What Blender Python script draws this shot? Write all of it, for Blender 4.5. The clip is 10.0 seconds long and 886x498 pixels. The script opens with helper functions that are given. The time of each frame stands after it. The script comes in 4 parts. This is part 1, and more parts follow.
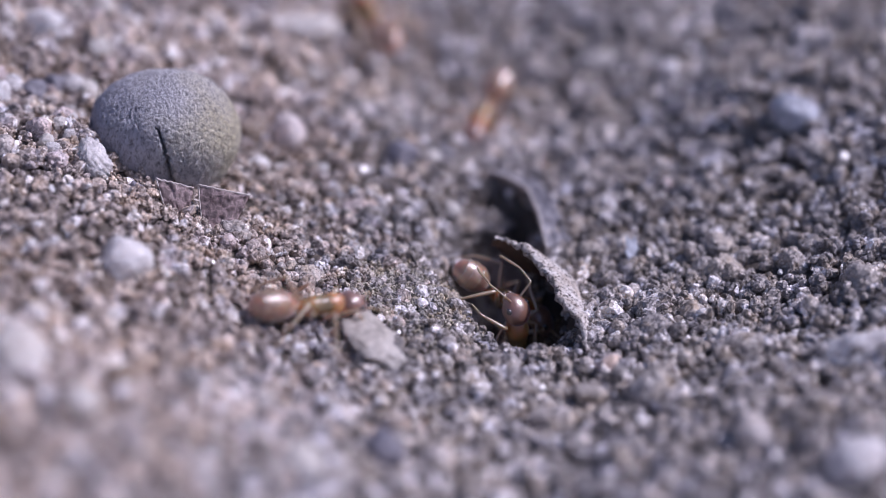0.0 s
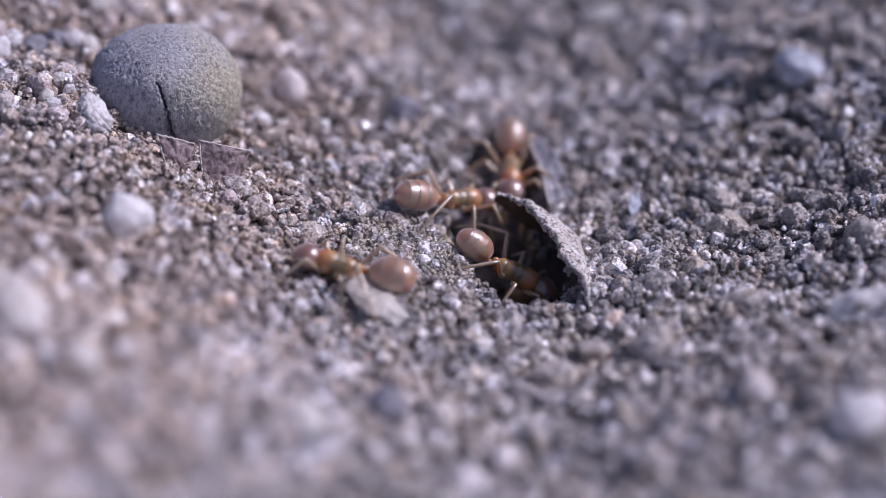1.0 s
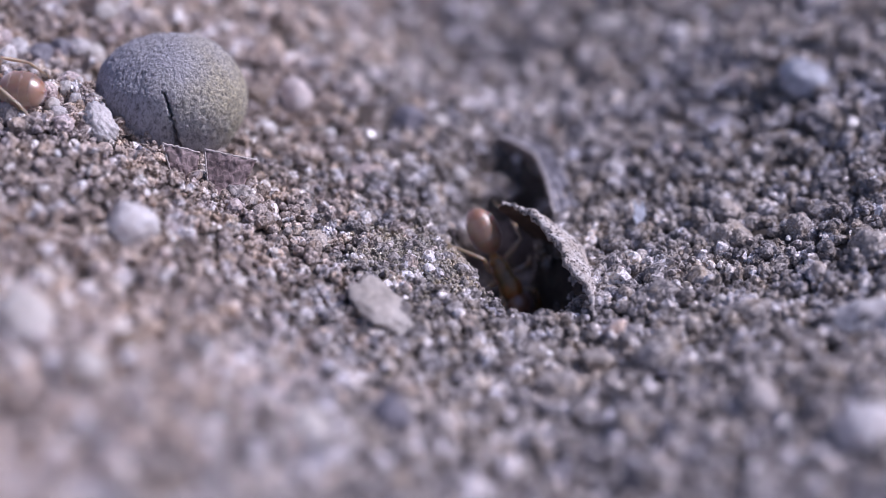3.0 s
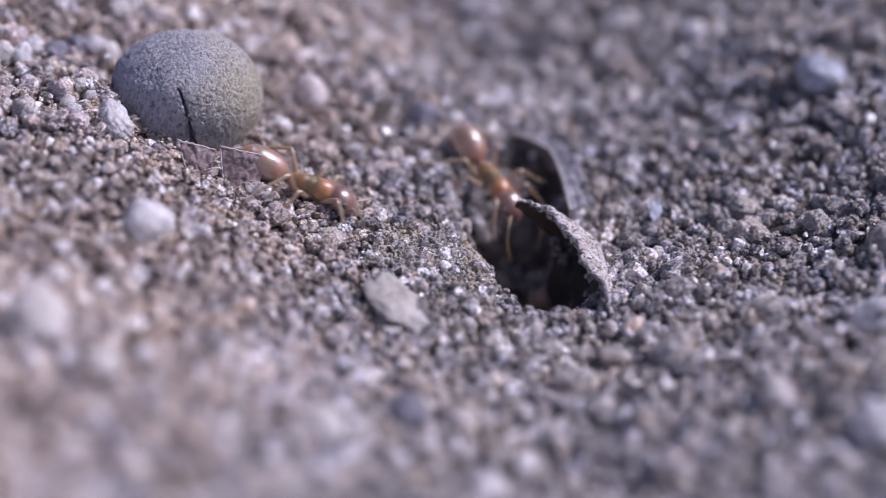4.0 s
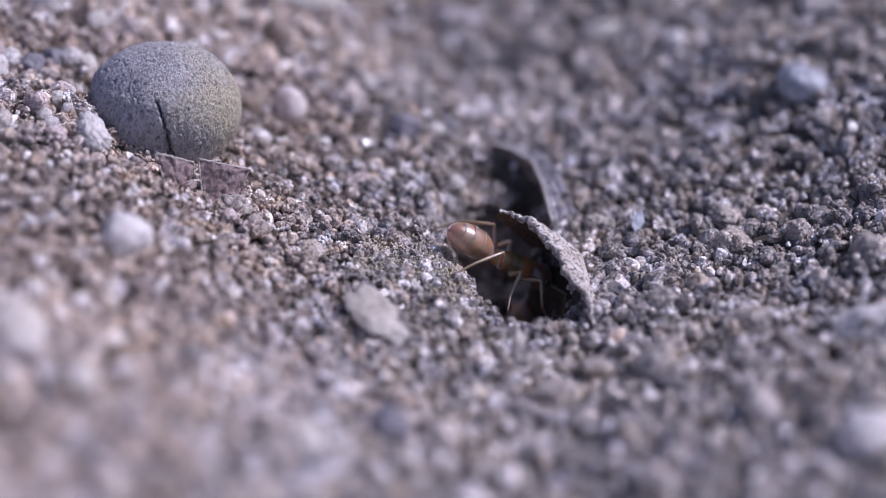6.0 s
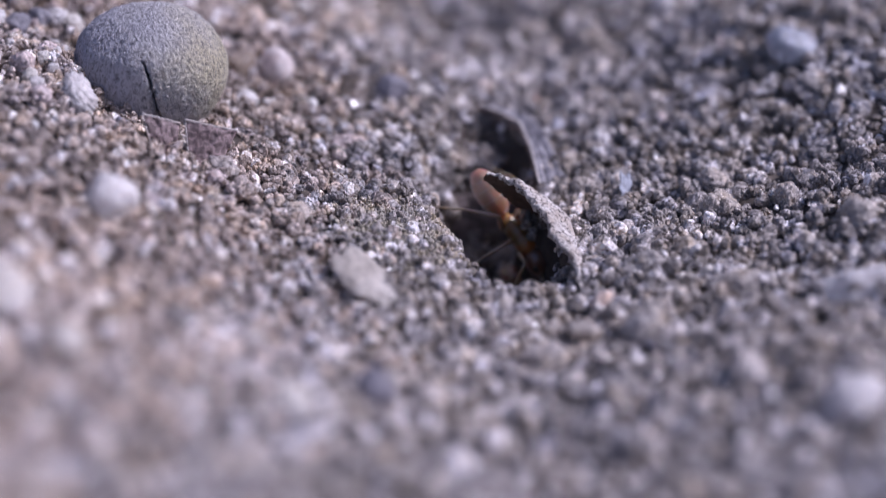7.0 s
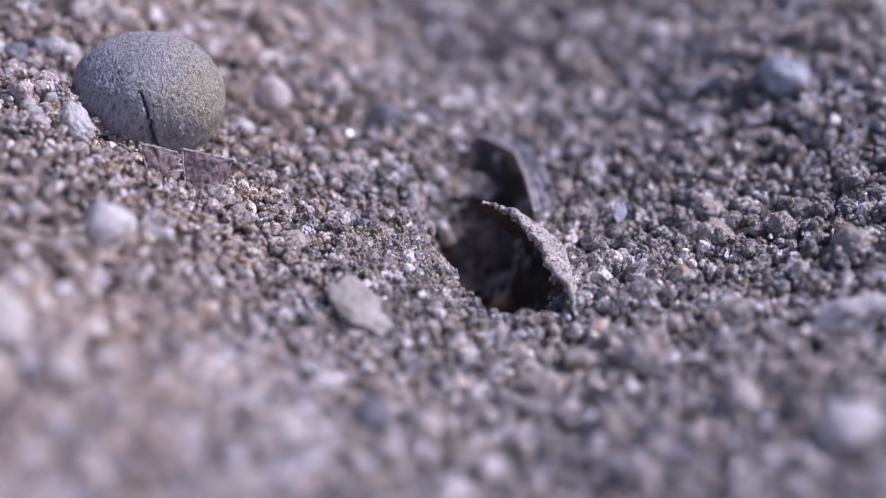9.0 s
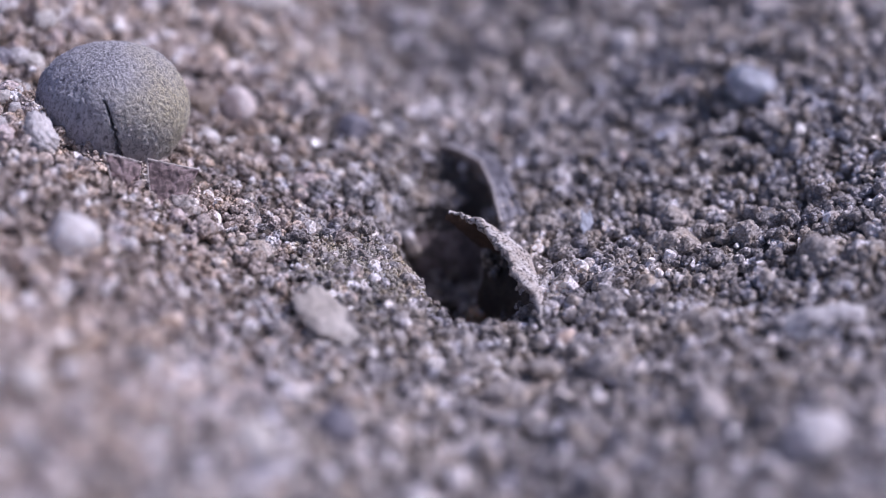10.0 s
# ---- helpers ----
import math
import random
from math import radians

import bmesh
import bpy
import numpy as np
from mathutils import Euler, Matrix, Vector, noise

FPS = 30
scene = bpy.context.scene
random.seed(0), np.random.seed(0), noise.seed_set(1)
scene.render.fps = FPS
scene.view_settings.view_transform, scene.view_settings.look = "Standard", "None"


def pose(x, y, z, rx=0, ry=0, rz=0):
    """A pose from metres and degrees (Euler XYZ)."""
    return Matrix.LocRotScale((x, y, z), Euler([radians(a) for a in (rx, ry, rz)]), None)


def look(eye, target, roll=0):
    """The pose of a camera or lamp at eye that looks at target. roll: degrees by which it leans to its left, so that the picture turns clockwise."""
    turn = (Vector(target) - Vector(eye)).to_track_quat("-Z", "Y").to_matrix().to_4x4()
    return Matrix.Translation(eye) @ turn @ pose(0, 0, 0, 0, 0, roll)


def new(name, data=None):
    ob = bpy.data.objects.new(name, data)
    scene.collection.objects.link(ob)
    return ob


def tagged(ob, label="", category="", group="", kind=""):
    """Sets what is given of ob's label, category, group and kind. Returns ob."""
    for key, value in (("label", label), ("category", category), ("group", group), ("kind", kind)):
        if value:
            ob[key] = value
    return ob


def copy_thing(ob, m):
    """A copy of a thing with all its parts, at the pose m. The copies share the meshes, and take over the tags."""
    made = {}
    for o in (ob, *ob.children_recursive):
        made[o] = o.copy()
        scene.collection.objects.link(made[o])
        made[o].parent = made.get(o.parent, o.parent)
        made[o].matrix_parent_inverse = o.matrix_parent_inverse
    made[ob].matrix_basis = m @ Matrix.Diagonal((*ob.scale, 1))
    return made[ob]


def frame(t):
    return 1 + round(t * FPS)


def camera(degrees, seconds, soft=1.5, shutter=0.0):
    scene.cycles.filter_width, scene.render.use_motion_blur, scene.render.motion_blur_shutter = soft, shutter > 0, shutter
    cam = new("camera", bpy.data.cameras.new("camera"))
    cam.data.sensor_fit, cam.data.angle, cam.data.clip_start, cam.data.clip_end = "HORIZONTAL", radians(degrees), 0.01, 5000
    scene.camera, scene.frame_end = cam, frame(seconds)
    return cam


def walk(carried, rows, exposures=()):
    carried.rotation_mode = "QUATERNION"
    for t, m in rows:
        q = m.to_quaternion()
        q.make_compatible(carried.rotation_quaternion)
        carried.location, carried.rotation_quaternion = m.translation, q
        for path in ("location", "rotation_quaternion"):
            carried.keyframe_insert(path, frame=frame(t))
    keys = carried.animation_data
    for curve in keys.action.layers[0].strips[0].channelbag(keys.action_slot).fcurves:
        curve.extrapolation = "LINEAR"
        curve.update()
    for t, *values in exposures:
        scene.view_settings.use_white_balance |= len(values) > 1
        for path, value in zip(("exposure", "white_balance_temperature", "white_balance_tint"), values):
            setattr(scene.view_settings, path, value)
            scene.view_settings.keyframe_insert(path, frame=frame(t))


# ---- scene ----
MM = 0.001

# ---- camera ----
cam = camera(22, 10.0, soft=0.5, shutter=0.25)
cam.data.dof.use_dof = True
cam.data.dof.focus_distance = 54.0 * MM
cam.data.dof.aperture_fstop = 29.5
cam.data.dof.aperture_blades = 7
PATH = [
    (0, 0, -48.054, 30.027, 58.361, -0.004, -0.14),
    (0.1, 0, -48.031, 30.013, 58.261, -0.006, -0.113),
    (0.2, 0, -48.008, 29.999, 58.33, -0.087, -0.214),
    (0.3, 0, -47.985, 29.984, 58.243, -0.147, -0.279),
    (0.4, 0, -47.962, 29.97, 57.829, -0.146, -0.247),
    (0.5, 0, -47.939, 29.956, 57.873, -0.185, -0.279),
    (0.6, 0, -47.92, 29.944, 58.111, 0.1, 0.147),
    (0.7, 0, -47.9, 29.932, 58.239, 0.202, 0.282),
    (0.8, 0, -47.881, 29.92, 57.955, -0.026, -0.113),
    (0.9, 0, -47.862, 29.908, 57.531, -0.036, -0.159),
    (1, 0, -47.843, 29.896, 57.259, 0.025, -0.092),
    (1.1, 0, -47.878, 29.917, 57.291, 0.126, 0.075),
    (1.2, 0, -47.913, 29.939, 57.604, 0.11, 0.055),
    (1.3, 0, -47.948, 29.961, 57.604, 0.033, -0.061),
    (1.4, 0, -47.983, 29.983, 57.634, -0.044, -0.177),
    (1.5, 0, -48.018, 30.005, 57.609, 0.067, 0.005),
    (1.6, 0, -48.017, 30.004, 57.676, 0.149, 0.175),
    (1.7, 0, -48.016, 30.004, 57.703, -0.02, -0.053),
    (1.8, 0, -48.015, 30.003, 57.702, 0.068, 0.127),
    (1.9, 0, -48.015, 30.003, 57.871, 0.02, 0.091),
    (2, 0, -48.014, 30.002, 57.849, -0.057, 0.008),
    (2.1, 0, -48.011, 30, 57.856, -0.08, -0.048),
    (2.2, 0, -48.008, 29.999, 57.785, -0.018, 0.03),
    (2.3, 0, -48.005, 29.997, 57.715, -0.01, 0.024),
    (2.4, 0, -48.002, 29.995, 57.914, 0.029, 0.066),
    (2.5, 0, -48, 29.993, 58, -0, 0),
    (2.6, 0, -47.968, 29.973, 57.585, -0.076, -0.055),
    (2.7, 0, -47.936, 29.953, 57.491, -0.006, 0.123),
    (3.8, 0, -47.897, 29.929, 57.453, -0.014, -0.154),
    (3.9, 0, -47.844, 29.896, 57.317, 0.083, 0.049),
    (4, 0, -47.791, 29.863, 57.415, 0.26, 0.377),
    (4.1, 0, -47.781, 29.857, 57.019, 0.372, 0.547),
    (4.2, 0, -47.771, 29.85, 57.203, 0.388, 0.57),
    (4.3, 0, -47.761, 29.844, 57.88, 0.326, 0.474),
    (4.4, 0, -47.751, 29.838, 57.81, 0.327, 0.472),
    (4.5, 0, -47.741, 29.832, 57.498, 0.3, 0.422),
    (4.6, 0, -47.751, 29.838, 57.841, 0.185, 0.125),
    (4.7, 0, -47.761, 29.844, 57.618, 0.003, -0.279),
    (4.8, 0, -47.771, 29.851, 58.471, 0.153, -0.158),
    (4.9, 0, -47.781, 29.857, 58.632, 0.353, 0.049),
    (5, 0, -47.792, 29.864, 58.772, 0.346, -0.078),
    (5.1, 0, -47.748, 29.836, 58.293, 0.234, -0.249),
    (5.2, 0, -47.705, 29.809, 58.361, 0.041, -0.548),
    (5.3, 0, -47.661, 29.782, 57.907, 0.108, -0.427),
    (5.4, 0, -47.618, 29.755, 57.864, 0.251, -0.187),
    (5.5, 0, -47.575, 29.728, 58.174, 0.35, -0.017),
    (5.6, 0, -47.534, 29.703, 58.017, 0.298, -0.176),
    (5.7, 0, -47.494, 29.677, 57.878, 0.325, -0.209),
    (6.8, 0, -47.45, 29.65, 57.155, -0.065, -0.419),
    (6.9, 0, -47.396, 29.616, 56.935, -0.104, -0.493),
    (7, 0, -47.342, 29.583, 56.752, -0.03, -0.388),
    (7.1, 0, -47.366, 29.598, 56.29, -0.194, -0.621),
    (7.2, 0, -47.39, 29.613, 56.836, -0.025, -0.344),
    (7.3, 0, -47.414, 29.628, 57.229, -0.114, -0.468),
    (7.4, 0, -47.438, 29.643, 57.201, -0.227, -0.627),
    (7.5, 0, -47.462, 29.658, 56.945, -0.327, -0.764),
    (7.6, 0, -47.49, 29.675, 57.204, -0.317, -0.782),
    (7.7, 0, -47.517, 29.692, 57.036, -0.189, -0.612),
    (7.8, 0, -47.545, 29.709, 57.192, -0.098, -0.502),
    (7.9, 0, -47.572, 29.727, 57.546, -0.254, -0.784),
    (8, 0, -47.6, 29.744, 57.267, -0.378, -1.007),
    (8.1, 0, -47.605, 29.747, 56.972, -0.44, -1.081),
    (8.2, 0, -47.61, 29.75, 57.181, -0.319, -0.874),
    (8.3, 0, -47.615, 29.753, 56.997, -0.245, -0.736),
    (8.4, 0, -47.62, 29.756, 57.01, -0.186, -0.623),
    (8.5, 0, -47.625, 29.76, 57.51, -0.266, -0.736),
    (8.6, 0, -47.61, 29.75, 57.545, -0.315, -0.808),
    (8.7, 0, -47.595, 29.741, 57.093, -0.268, -0.722),
    (8.8, 0, -47.58, 29.731, 57.15, -0.309, -0.781),
    (8.9, 0, -47.565, 29.722, 57.387, -0.183, -0.579),
    (9, 0, -47.55, 29.712, 57.479, -0.112, -0.461),
    (9.1, 0, -47.535, 29.703, 57.894, -0.308, -0.785),
    (9.2, 0, -47.521, 29.695, 57.74, -0.425, -0.978),
    (9.3, 0, -47.507, 29.686, 57.542, -0.364, -0.885),
    (9.4, 0, -47.493, 29.677, 57.809, -0.285, -0.77),
    (9.5, 0, -47.479, 29.668, 57.693, -0.266, -0.747),
    (9.6, 0, -47.47, 29.663, 57.361, -0.411, -1.008),
    (9.7, 0, -47.462, 29.658, 57.899, -0.645, -1.426),
    (9.8, 0, -47.454, 29.653, 58.011, -0.583, -1.367),
    (9.9, 0, -47.446, 29.648, 57.673, -0.414, -1.126),
    (10, 0, -47.438, 29.643, 57.727, -0.468, -1.249),
]
walk(cam, [(r[0], pose(r[1] * MM, r[2] * MM, r[3] * MM, *r[4:])) for r in PATH],
     [(0, -0.86, 5500, 29), (10, -0.86, 5500, 29)])

# ---- light ----
SUN_TO = Vector((0.655, 0.13, 0.73)).normalized()
elev = math.asin(SUN_TO.z)
azim = math.atan2(SUN_TO.x, SUN_TO.y)
world = bpy.data.worlds.new("sky")
scene.world = world
world.use_nodes = True
wn = world.node_tree.nodes
sky = wn.new("ShaderNodeTexSky")
sky.sky_type, sky.sun_disc = "NISHITA", False
sky.sun_elevation, sky.sun_rotation = elev, azim
sky.dust_density, sky.ozone_density = 3.0, 0.6
wn["Background"].inputs["Strength"].default_value = 0.10
world.node_tree.links.new(sky.outputs[0], wn["Background"].inputs["Color"])
sun = new("sun", bpy.data.lights.new("sun", "SUN"))
sun.data.energy, sun.data.angle, sun.data.color = 4.9, radians(0.5), (1.0, 0.905, 0.81)
sun.matrix_world = look(SUN_TO * 2, (0, 0, 0))


# ---- materials ----
def material(name, rough=0.6):
    m = bpy.data.materials.new(name)
    m.use_nodes = True
    b = m.node_tree.nodes["Principled BSDF"]
    b.inputs["Roughness"].default_value = rough
    return m, m.node_tree.nodes, m.node_tree.links, b


def ramp(nodes, stops, mode="LINEAR"):
    r = nodes.new("ShaderNodeValToRGB")
    r.color_ramp.interpolation = mode
    e = r.color_ramp.elements
    while len(e) < len(stops):
        e.new(0.5)
    for k, (p, c) in enumerate(stops):
        e[k].position, e[k].color = p, (*c, 1)
    return r


def noise_node(nodes, links, coords, scale, detail=3.0, rough=0.55):
    n = nodes.new("ShaderNodeTexNoise")
    n.inputs["Scale"].default_value, n.inputs["Detail"].default_value = scale, detail
    n.inputs["Roughness"].default_value = rough
    links.new(coords, n.inputs["Vector"])
    return n


def multiply(nodes, links, a, b, kind="MULTIPLY", fac=1.0):
    mix = nodes.new("ShaderNodeMix")
    mix.data_type, mix.blend_type = "RGBA", kind
    mix.inputs["Factor"].default_value = fac
    links.new(a, mix.inputs["A"])
    links.new(b, mix.inputs["B"])
    return mix.outputs["Result"]


def bump(nodes, links, height, bsdf, strength, distance):
    b = nodes.new("ShaderNodeBump")
    b.inputs["Strength"].default_value, b.inputs["Distance"].default_value = strength, distance
    links.new(height, b.inputs["Height"])
    links.new(b.outputs[0], bsdf.inputs["Normal"])


GRAIN_TONES = [(0.0, (0.22, 0.205, 0.19)), (0.15, (0.30, 0.282, 0.263)), (0.34, (0.36, 0.341, 0.318)), (0.55, (0.42, 0.40, 0.377)),
               (0.66, (0.42, 0.38, 0.335)), (0.76, (0.56, 0.537, 0.514)), (0.83, (0.38, 0.377, 0.40)), (0.90, (0.95, 0.93, 0.915))]


def grain_material(name, per_object=False, tones=None, vivid=1.0, cast=(1, 1, 1)):
    m, n, l, b = material(name)
    tc = n.new("ShaderNodeNewGeometry").outputs["Position"]
    island = n.new("ShaderNodeNewGeometry").outputs["Random Per Island"]
    tone = ramp(n, tones or [(p, tuple(min(0.95, q * k) for q, k in zip(c, cast))) for p, c in GRAIN_TONES])
    if tones:
        seed = noise_node(n, l, tc, 1300, 3).outputs["Fac"]
    elif per_object:
        seed = n.new("ShaderNodeObjectInfo").outputs["Random"]
    else:  # neighbouring crystals of one lump share a tone
        lumps = n.new("ShaderNodeTexVoronoi")
        lumps.inputs["Scale"].default_value = 3300
        l.new(tc, lumps.inputs["Vector"])
        first_of = n.new("ShaderNodeSeparateColor")
        l.new(lumps.outputs["Color"], first_of.inputs[0])
        seed = first_of.outputs[0]
    l.new(seed, tone.inputs[0])
    # crystals within each grain: every cell has its own tone, gloss and tilt
    cells = n.new("ShaderNodeTexVoronoi")
    cells.inputs["Scale"].default_value = 19000
    warp = noise_node(n, l, tc, 9000, 2)
    shift = n.new("ShaderNodeVectorMath")
    shift.operation = "MULTIPLY_ADD"
    shift.inputs[1].default_value = (0.00004,) * 3
    l.new(warp.outputs["Color"], shift.inputs[0])
    l.new(tc, shift.inputs[2])
    l.new(shift.outputs[0], cells.inputs["Vector"])
    sep = n.new("ShaderNodeSeparateColor")
    l.new(cells.outputs["Color"], sep.inputs[0])
    crystal = ramp(n, [(0.0, (0.62, 0.59, 0.57)), (0.14, (0.84, 0.81, 0.79)), (0.45, (0.96, 0.94, 0.92)), (0.74, (1.12, 1.10, 1.08)), (0.92, (1.55, 1.53, 1.51))])
    l.new(sep.outputs[0], crystal.inputs[0])
    broad = noise_node(n, l, tc, 420, 2)
    stain = ramp(n, [(0.3, (0.86, 0.86, 0.9)), (0.7, (1.08, 1.03, 0.97))])
    l.new(broad.outputs["Fac"], stain.inputs[0])
    # thin ochre and grey dust on some lumps
    film = noise_node(n, l, tc, 1900, 3)
    dust = ramp(n, [(0.36, (0.92, 0.94, 1.0)), (0.52, (1.0, 1.0, 1.0)), (0.68, (1.10, 1.02, 0.88))])
    l.new(film.outputs["Fac"], dust.inputs[0])
    c = multiply(n, l, tone.outputs[0], crystal.outputs[0], fac=vivid)
    if not tones:  # every crystal of a lump a little lighter or darker
        own = ramp(n, [(0.0, (0.74, 0.73, 0.72)), (0.5, (1.0, 1.0, 1.0)), (0.85, (1.2, 1.2, 1.2)), (1.0, (1.6, 1.6, 1.6))])
        l.new(island, own.inputs[0])
        c = multiply(n, l, c, own.outputs[0])
    c = multiply(n, l, c, stain.outputs[0])
    c = multiply(n, l, c, dust.outputs[0])
    l.new(c, b.inputs["Base Color"])
    gloss = ramp(n, [(0.0, (0.11,) * 3), (0.30, (0.2,) * 3), (0.5, (0.4,) * 3), (1.0, (0.8,) * 3)])
    l.new(sep.outputs[1], gloss.inputs[0])
    l.new(gloss.outputs[0], b.inputs["Roughness"])
    b.inputs["Specular IOR Level"].default_value = 0.9
    b.inputs["Subsurface Weight"].default_value = 0.25
    b.inputs["Subsurface Radius"].default_value = (1.0, 0.9, 0.8)
    b.inputs["Subsurface Scale"].default_value = 0.00007
    fine = noise_node(n, l, tc, 30000, 3, 0.6)
    centre = n.new("ShaderNodeVectorMath")
    centre.operation = "SUBTRACT"
    centre.inputs[1].default_value = (0.5, 0.5, 0.5)
    l.new(cells.outputs["Color"], centre.inputs[0])
    lean = n.new("ShaderNodeVectorMath")
    lean.operation = "MULTIPLY_ADD"
    lean.inputs[1].default_value = (0.75, 0.75, 0.75)
    l.new(centre.outputs[0], lean.inputs[0])
    l.new(n.new("ShaderNodeNewGeometry").outputs["Normal"], lean.inputs[2])
    unit = n.new("ShaderNodeVectorMath")
    unit.operation = "NORMALIZE"
    l.new(lean.outputs[0], unit.inputs[0])
    relief = n.new("ShaderNodeBump")
    relief.inputs["Strength"].default_value, relief.inputs["Distance"].default_value = 0.7, 0.000015
    l.new(fine.outputs["Fac"], relief.inputs["Height"])
    l.new(unit.outputs[0], relief.inputs["Normal"])
    l.new(relief.outputs[0], b.inputs["Normal"])
    return m


def stone_material(name, low, high, speck_scale=9000, rough=(0.45, 0.8), pits=0.5, relief=0.00004, through_light=0.0):
    m, n, l, b = material(name)
    tc = n.new("ShaderNodeTexCoord").outputs["Object"]
    fine = noise_node(n, l, tc, speck_scale, 5, 0.65)
    broad = noise_node(n, l, tc, speck_scale / 9, 3)
    r1 = ramp(n, [(0.32, low), (0.66, high)])
    l.new(broad.outputs["Fac"], r1.inputs[0])
    r2 = ramp(n, [(0.30, (1 - pits,) * 3), (0.45, (0.75, 0.75, 0.75)), (0.7, (1.12, 1.12, 1.12))])
    l.new(fine.outputs["Fac"], r2.inputs[0])
    l.new(multiply(n, l, r1.outputs[0], r2.outputs[0]), b.inputs["Base Color"])
    g = n.new("ShaderNodeMapRange")
    g.inputs["To Min"].default_value, g.inputs["To Max"].default_value = rough
    l.new(fine.outputs["Fac"], g.inputs["Value"])
    l.new(g.outputs[0], b.inputs["Roughness"])
    bump(n, l, fine.outputs["Fac"], b, 0.8, relief)
    if through_light:
        b.inputs["Subsurface Weight"].default_value = through_light
        b.inputs["Subsurface Radius"].default_value = (1, 0.95, 0.9)
        b.inputs["Subsurface Scale"].default_value = 0.0006
    return m


SAND = grain_material("sand_grains", False, cast=(0.87, 0.895, 0.945))
PALESAND = grain_material("pale_sand_grains", False, cast=(1.21, 1.14, 1.11))
GRAIN = grain_material("single_grain", True, cast=(0.90, 0.91, 0.92))
CRUST = grain_material("olive_crust", False, [(0.35, (0.30, 0.29, 0.235)), (0.65, (0.52, 0.50, 0.43))], 0.9)
SOIL = stone_material("soil", (0.10, 0.085, 0.075), (0.21, 0.18, 0.155), 9000, (0.7, 0.95), 0.5, 0.00006)
QUARTZ = stone_material("milky_quartz", (0.84, 0.81, 0.82), (0.98, 0.95, 0.95), 5000, (0.15, 0.5), 0.12, 0.00004, 0.85)
PITTED = stone_material("pitted_quartz", (0.80, 0.76, 0.77), (0.98, 0.95, 0.95), 8000, (0.25, 0.6), 0.45, 0.00006, 0.6)
CREAM = stone_material("cream_stone", (0.72, 0.68, 0.63), (0.93, 0.89, 0.85), 5000, (0.4, 0.7), 0.15, 0.00003, 0.7)
PALE = grain_material("pale_stone", False, [(0.35, (0.395, 0.376, 0.361)), (0.65, (0.562, 0.536, 0.517))], 0.7)
PINKISH = grain_material("pinkish_stone", False, [(0.35, (0.52, 0.44, 0.42)), (0.65, (0.80, 0.71, 0.69))], 0.6)
GREYSTONE = grain_material("greystone_stone", False, [(0.35, (0.334, 0.319, 0.304)), (0.65, (0.486, 0.464, 0.441))], 0.7)
BLUISH = stone_material("bluish_stone", (0.22, 0.22, 0.27), (0.38, 0.37, 0.43), 9000, (0.2, 0.6), 0.4)
RUST = stone_material("rusty_stone", (0.22, 0.11, 0.08), (0.40, 0.24, 0.18), 7000)
ROSE = stone_material("rose_quartz", (0.80, 0.70, 0.69), (0.97, 0.89, 0.88), 5000, (0.2, 0.5), 0.15, 0.00004, 0.6)
MISTY = stone_material("misty_quartz", (0.36, 0.39, 0.47), (0.66, 0.70, 0.80), 5000, (0.15, 0.5), 0.4, 0.00006, 0.4)
TAN = grain_material("tan_stone", False, [(0.35, (0.304, 0.243, 0.175)), (0.65, (0.471, 0.395, 0.312))], 0.7)


def pebble_material():
    m, n, l, b = material("weathered_pebble", 0.45)
    tc = n.new("ShaderNodeTexCoord").outputs["Object"]
    mp = n.new("ShaderNodeMapping")
    mp.inputs["Scale"].default_value = (1.0, 1.0, 0.6)
    mp.inputs["Rotation"].default_value = (0, radians(-8), 0)
    l.new(tc, mp.inputs["Vector"])
    fib = noise_node(n, l, mp.outputs[0], 12500, 5, 0.75)
    fib.inputs["Distortion"].default_value = 0.5
    r = ramp(n, [(0.35, (0.28, 0.275, 0.295)), (0.43, (0.60, 0.595, 0.62)), (0.51, (0.84, 0.83, 0.84)), (0.57, (0.96, 0.955, 0.96))])
    l.new(fib.outputs["Fac"], r.inputs[0])
    # olive film on the side away from the slope, lavender-grey stone elsewhere
    axes = n.new("ShaderNodeSeparateXYZ")
    l.new(tc, axes.inputs[0])
    broad = noise_node(n, l, tc, 650, 4)
    lean = n.new("ShaderNodeMath")
    lean.operation = "MULTIPLY_ADD"
    lean.inputs[1].default_value = 240.0
    l.new(axes.outputs["X"], lean.inputs[0])
    l.new(broad.outputs["Fac"], lean.inputs[2])
    film = ramp(n, [(0.15, (0.86, 0.87, 1.0)), (0.60, (1.0, 1.0, 1.03)), (1.0, (1.0, 0.95, 0.72))])
    l.new(lean.outputs[0], film.inputs[0])
    l.new(multiply(n, l, r.outputs[0], film.outputs[0]), b.inputs["Base Color"])
    bump(n, l, fib.outputs["Fac"], b, 1.0, 0.00016)
    return m


